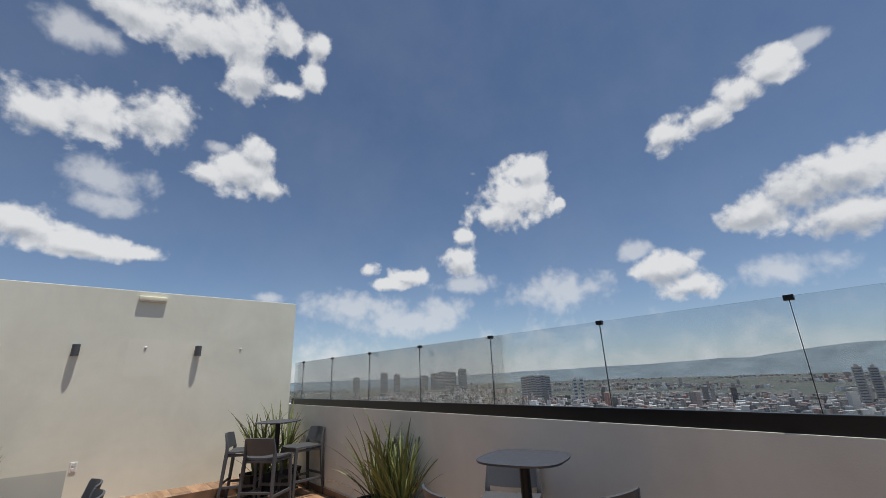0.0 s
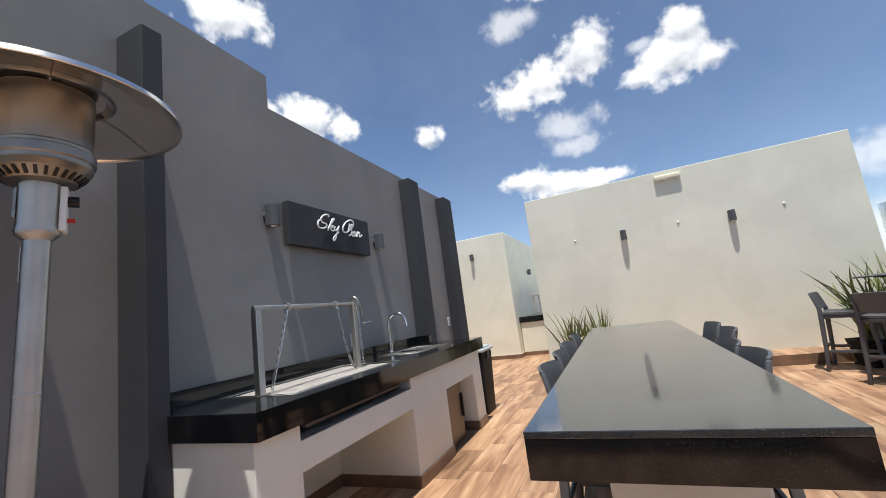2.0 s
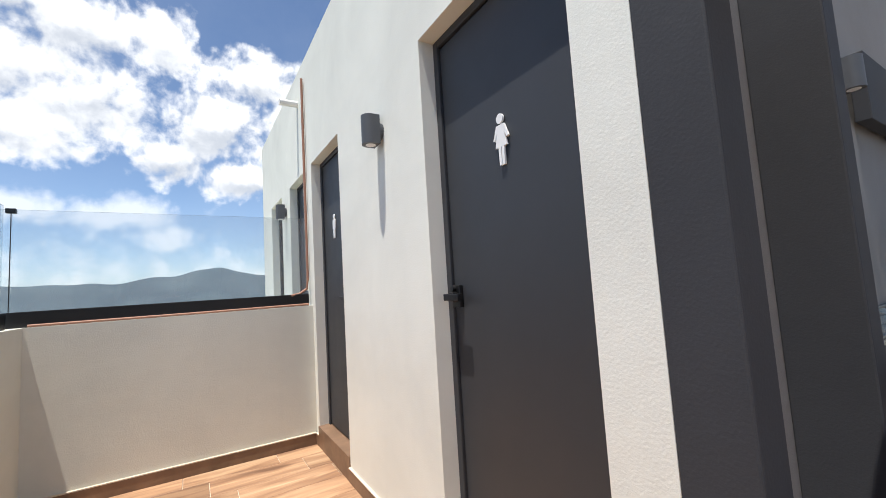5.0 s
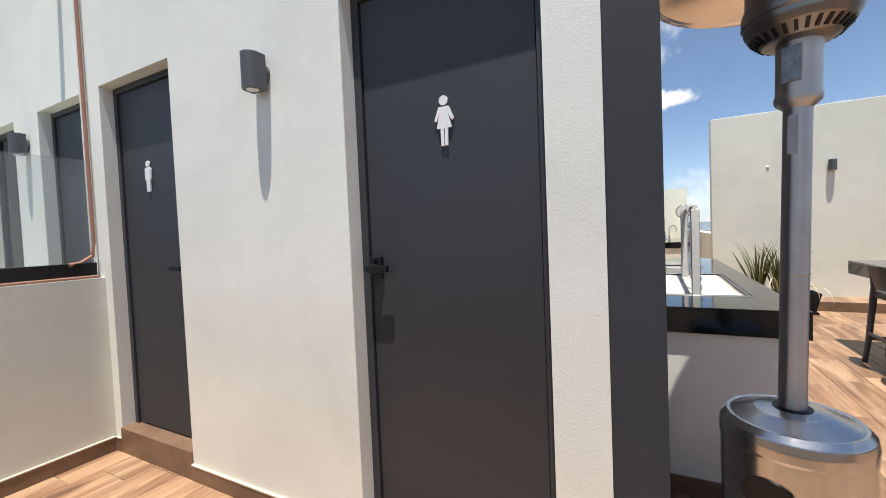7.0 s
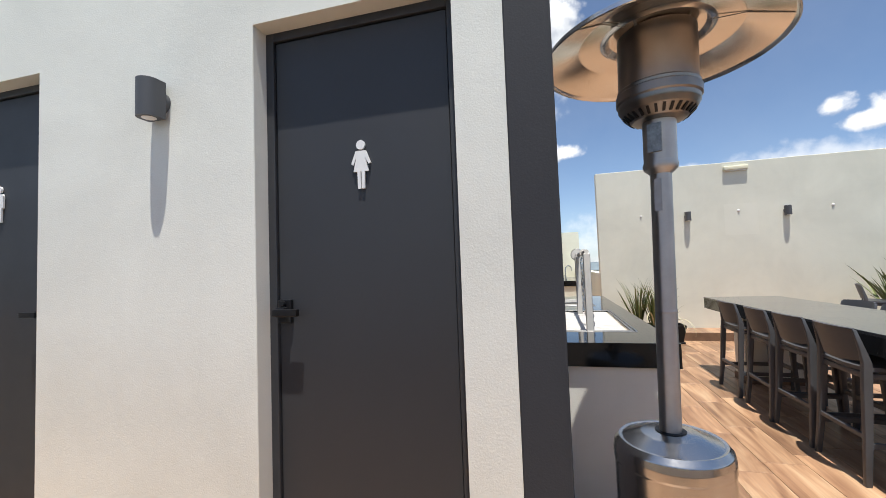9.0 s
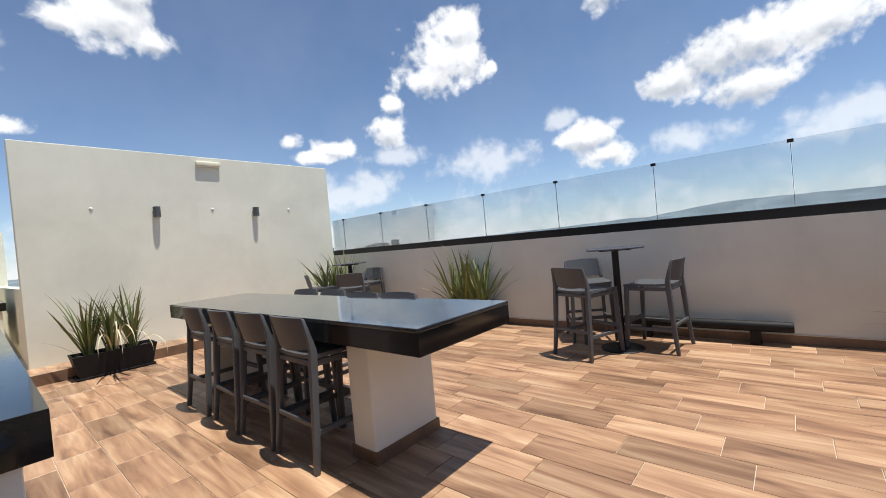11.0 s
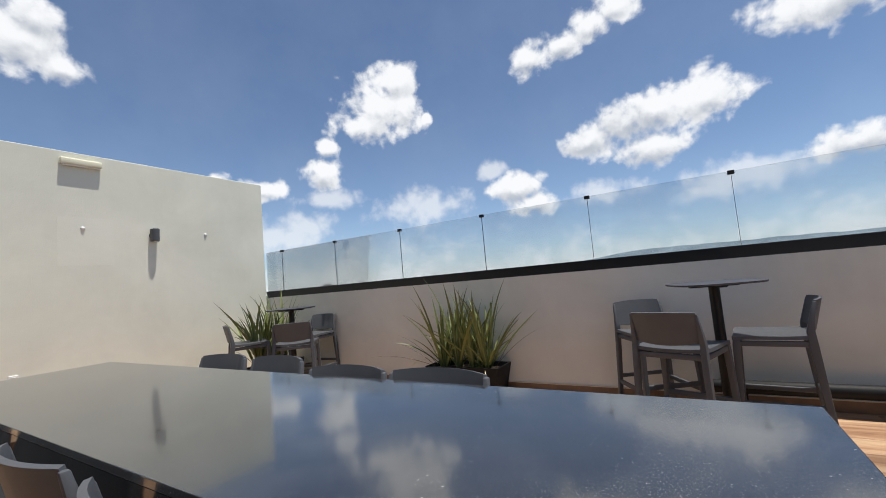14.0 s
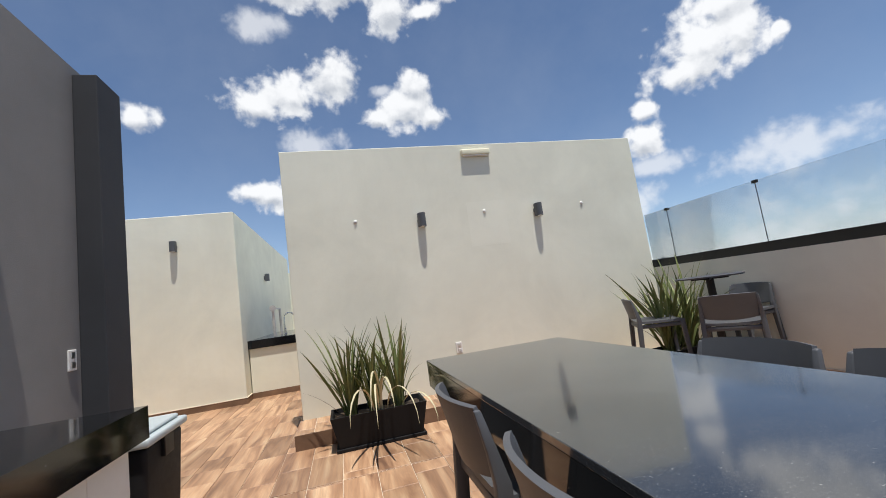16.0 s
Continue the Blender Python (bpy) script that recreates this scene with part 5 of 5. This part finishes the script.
# ---- distance: ground, city, ridges ----
GROUND = -62.0
k = Mat("far_ground", (0.16, 0.17, 0.12), 0.95)
v = k.coord("pos", (0.004, 0.004, 0.004))
col = k.ramp(k.noise(v, 3.0, 8, 0.65), (0.35, (0.045, 0.06, 0.045)), (0.52, (0.08, 0.09, 0.07)), (0.68, (0.17, 0.155, 0.135)))
k.base(col)
M_GROUND = k.m
structure("ground", boxes((-4900, 4900, -4900, 4900, GROUND - 5, GROUND)), M_GROUND, "dry plain far below the terrace", "ground")
structure("building_below", boxes((-6.5, GX + 0.3, BACK - 0.3, 16.6, GROUND, -0.26)), M_CREAM, "cream tower under the terrace", "building")


def city_mat():
    k = Mat("city_blocks", (0.4, 0.38, 0.35), 0.9)
    geo = k.nodes.new("ShaderNodeNewGeometry")
    r = geo.outputs["Random Per Island"]
    c = k.ramp(r, (0.0, (0.09, 0.085, 0.08)), (0.2, (0.32, 0.3, 0.28)), (0.4, (0.62, 0.6, 0.56)), (0.58, (0.42, 0.2, 0.14)), (0.7, (0.84, 0.83, 0.8)), (0.92, (0.2, 0.19, 0.18)))
    k.base(c)
    return k.m


M_CITY = city_mat()
rng = random.Random(11)


def city(name, az0, az1, near, far, count, tall, label):
    """Many small blocks on the plain between two bearings."""
    verts, faces = [], []
    for _ in range(count):
        a = radians(rng.uniform(az0, az1))
        r = near * (far / near) ** rng.random()
        if noise.noise((r * math.sin(a) / 420, r * math.cos(a) / 420, 0.3)) < -0.1 + 0.25 * (r > 1900):
            continue
        cx, cy = r * math.sin(a), r * math.cos(a)
        w, d = rng.uniform(4, 10) * (r / 700) ** 0.35, rng.uniform(4, 10) * (r / 700) ** 0.35
        h = rng.uniform(4, 10) if rng.random() > tall else rng.uniform(14, 34)
        q = radians(rng.choice((20, 20, 110, 35)))
        c, s, b = math.cos(q), math.sin(q), len(verts)
        for z in (GROUND, GROUND + h):
            for u, t in ((-w, -d), (w, -d), (w, d), (-w, d)):
                verts.append((cx + u / 2 * c - t / 2 * s, cy + u / 2 * s + t / 2 * c, z))
        faces += [(b + 4, b + 5, b + 6, b + 7)] + [(b + i, b + (i + 1) % 4, b + 4 + (i + 1) % 4, b + 4 + i) for i in range(4)]
    me = bpy.data.meshes.new(name)
    me.from_pydata(verts, [], faces)
    me.materials.append(M_CITY)
    return tagged(new(name, me), label, "city", "", "stuff")


city("city_houses", 8, 112, 330, 3600, 13000, 0.025, "pale low houses of a spread-out city on the plain")
city("city_west", -150, -60, 600, 4200, 2500, 0.01, "scattered pale houses on the far plain")
city("city_north", -60, 8, 500, 4200, 1200, 0.03, "scattered pale houses on the far plain")


def tower(bearing, dist, w, d, h, storeys, color, label):
    """A far tower block with rows of recessed windows."""
    a = radians(bearing)
    t = thing("tower_block", label, "building", (dist * math.sin(a), dist * math.cos(a), GROUND), -bearing, "far towers")
    m = plain("tower_paint", color, 0.85, 0.0, 0.08, 0.05)
    part("wall", boxes((-w / 2, w / 2, -d / 2, d / 2, 0, h)), m, t)
    part("roof", boxes((-w / 2 - 0.4, w / 2 + 0.4, -d / 2 - 0.4, d / 2 + 0.4, h, h + 1.2), (-w / 5, w / 5, -d / 5, d / 5, h + 1.2, h + 5)), m, t)
    for n in range(storeys):
        z = (n + 0.4) * h / storeys
        part("window_band", boxes((-w / 2 + 1.5, w / 2 - 1.5, -d / 2 - 0.35, -d / 2 - 0.05, z, z + h / storeys * 0.45)), M_FARGLASS, t, "dark window band")
    return t


M_FARGLASS = plain("far_window_glass", (0.08, 0.1, 0.12), 0.3)
G1, G2, G3 = (0.3, 0.3, 0.31), (0.42, 0.40, 0.38), (0.6, 0.59, 0.57)
for b, r, w, h, st, c in ((32.2, 2300, 38, 98, 12, G1), (33.9, 2400, 36, 90, 11, G1), (39.0, 2500, 50, 88, 11, G2), (40.2, 2450, 70, 96, 12, G3), (41.4, 2500, 40, 92, 12, G2), (42.7, 2300, 45, 104, 13, G1), (28.6, 2600, 40, 82, 10, G2), (37.6, 2500, 40, 78, 10, G2)):
    tower(b, r, w, 30, h, st, c, "grey high-rise tower in the hazy distance")
for i in range(6):
    tower(50.8 + i * 0.62, 1250, 15, 14, 56 + (i * 7) % 5, 9, G2, "row of slim concrete apartment towers")
for i in range(2):
    tower(57.3 + i * 0.8, 1000, 9, 12, 50, 7, G3, "white slab tower with dark windows")
for b, r, h in ((84.5, 900, 56), (85.6, 950, 54), (87.0, 900, 58)):
    tower(b, r, 12, 12, h, 14, G2, "grey concrete apartment tower")
tower(-113.0, 60, 6, 6, 66.5, 18, G2, "grey concrete tower beyond the parapet")


def ridge(name, az0, az1, dist, heights, color, label):
    """A far hill range: a strip with a wavy crest, heights in degrees above the horizon, with a faint blue glow for
    haze.
    """
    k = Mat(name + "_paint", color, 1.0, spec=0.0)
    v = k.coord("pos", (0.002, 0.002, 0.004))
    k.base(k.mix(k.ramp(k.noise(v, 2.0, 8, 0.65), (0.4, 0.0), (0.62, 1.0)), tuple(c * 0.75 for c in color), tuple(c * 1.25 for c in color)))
    # blue air haze is put into the hills as a faint even emission
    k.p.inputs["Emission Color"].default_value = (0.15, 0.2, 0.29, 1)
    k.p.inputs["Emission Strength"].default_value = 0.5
    n, verts, faces = 160, [], []
    for i in range(n + 1):
        f = i / n
        a = radians(az0 + (az1 - az0) * f)
        x = f * (len(heights) - 1)
        j = min(int(x), len(heights) - 2)
        g = x - j
        g = g * g * (3 - 2 * g)
        e = heights[j] * (1 - g) + heights[j + 1] * g
        e += 0.10 * e * noise.noise((f * 40, dist * 0.01, 0)) + 0.05 * noise.noise((f * 160, 1, 0))
        for rr, z in ((dist, GROUND), (dist * 1.08, GROUND * 0.4 + 0.55 * dist * math.tan(radians(max(e, 0.02)))), (dist * 1.16, dist * 1.16 * math.tan(radians(max(e, 0.02))))):
            verts.append((rr * math.sin(a), rr * math.cos(a), z))
    for i in range(n):
        for q in range(2):
            b = i * 3 + q
            faces.append((b, b + 3, b + 4, b + 1))
    me = bpy.data.meshes.new(name)
    me.from_pydata(verts, [], faces)
    me.materials.append(k.m)
    return tagged(new(name, me), label, "hills", "", "structure")


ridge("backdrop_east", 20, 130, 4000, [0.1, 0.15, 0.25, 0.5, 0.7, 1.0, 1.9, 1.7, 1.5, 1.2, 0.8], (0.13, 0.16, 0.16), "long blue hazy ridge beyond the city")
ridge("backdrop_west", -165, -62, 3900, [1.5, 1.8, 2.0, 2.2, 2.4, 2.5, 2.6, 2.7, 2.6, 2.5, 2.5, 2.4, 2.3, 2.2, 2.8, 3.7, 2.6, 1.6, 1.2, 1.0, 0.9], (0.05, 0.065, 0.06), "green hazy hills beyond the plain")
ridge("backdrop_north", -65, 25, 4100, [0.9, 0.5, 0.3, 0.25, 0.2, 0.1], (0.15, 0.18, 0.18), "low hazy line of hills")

# ---- plank tiles, last ----
TW, TL, GAP, THICK = 0.24, 0.594, 0.004, 0.008
PX, PY = 4.303, -0.167          # edge of one row and an end joint in it


def plank_bm(bm, x0, x1, y0, y1, z):
    c = 0.0015
    lo = [bm.verts.new(p) for p in ((x0, y0, z), (x1, y0, z), (x1, y1, z), (x0, y1, z))]
    mid = [bm.verts.new(p) for p in ((x0, y0, z + THICK - c), (x1, y0, z + THICK - c), (x1, y1, z + THICK - c), (x0, y1, z + THICK - c))]
    hi = [bm.verts.new(p) for p in ((x0 + c, y0 + c, z + THICK), (x1 - c, y0 + c, z + THICK), (x1 - c, y1 - c, z + THICK), (x0 + c, y1 - c, z + THICK))]
    for a, b in ((lo, mid), (mid, hi)):
        for i in range(4):
            bm.faces.new((a[i], a[(i + 1) % 4], b[(i + 1) % 4], b[i]))
    bm.faces.new(hi)


def plank_floor(parent_name, regions, z, near=None, limit=0):
    """Lays staggered planks over rectangles; whole planks inside the near stretch are objects of their own, the rest one joined part."""
    parent = bpy.data.objects[parent_name]
    bm1 = bmesh.new()
    plank_bm(bm1, -TW / 2 + GAP / 2, TW / 2 - GAP / 2, -TL / 2 + GAP / 2, TL / 2 - GAP / 2, 0)
    one = bpy.data.meshes.new("plank")
    bm1.to_mesh(one)
    bm1.free()
    one.materials.append(M_PLANK)
    rest, made = bmesh.new(), 0
    for rx0, rx1, ry0, ry1 in regions:
        for i in range(math.floor((rx0 - PX) / TW) - 1, math.ceil((rx1 - PX) / TW) + 1):
            x0 = PX + i * TW
            start = PY + ((i + 1) % 4) * TL / 4          # each row runs a quarter plank on from the last
            for j in range(math.floor((ry0 - start) / TL) - 1, math.ceil((ry1 - start) / TL) + 1):
                y0 = start + j * TL
                a, b, c, d = max(x0, rx0), min(x0 + TW, rx1), max(y0, ry0), min(y0 + TL, ry1)
                if b - a < 0.012 or d - c < 0.012:
                    continue
                whole = b - a > TW - 1e-4 and d - c > TL - 1e-4
                if whole and near and near[0] < a and b < near[1] and near[2] < c and d < near[3] and made < limit:
                    ob = new("plank", one)
                    ob.parent = parent
                    ob.location = ((a + b) / 2, (c + d) / 2, z)
                    made += 1
                else:
                    plank_bm(rest, a + GAP / 2, b - GAP / 2, c + GAP / 2, d - GAP / 2, z)
    tagged(part("planks", rest, M_PLANK, parent), kind="stuff")


plank_floor("floor", [(-2.845, 0.225, BACK + 0.012, -0.002), (0.225, GX - 0.012, BACK + 0.012, 5.2), (-3.2, GX - 0.012, 5.212, 6.068), (-3.2, 1.018, 6.068, 8.872), (0.05, 1.1, 8.872, 9.19)],
            -0.006, (0.8, 5.53, -1.1, 5.3), 300)
plank_floor("curb", [(1.018, GX, 6.07, 6.575)], 0.126)
plank_floor("platform", [(3.288, GX, BACK, -1.11)], 0.112)
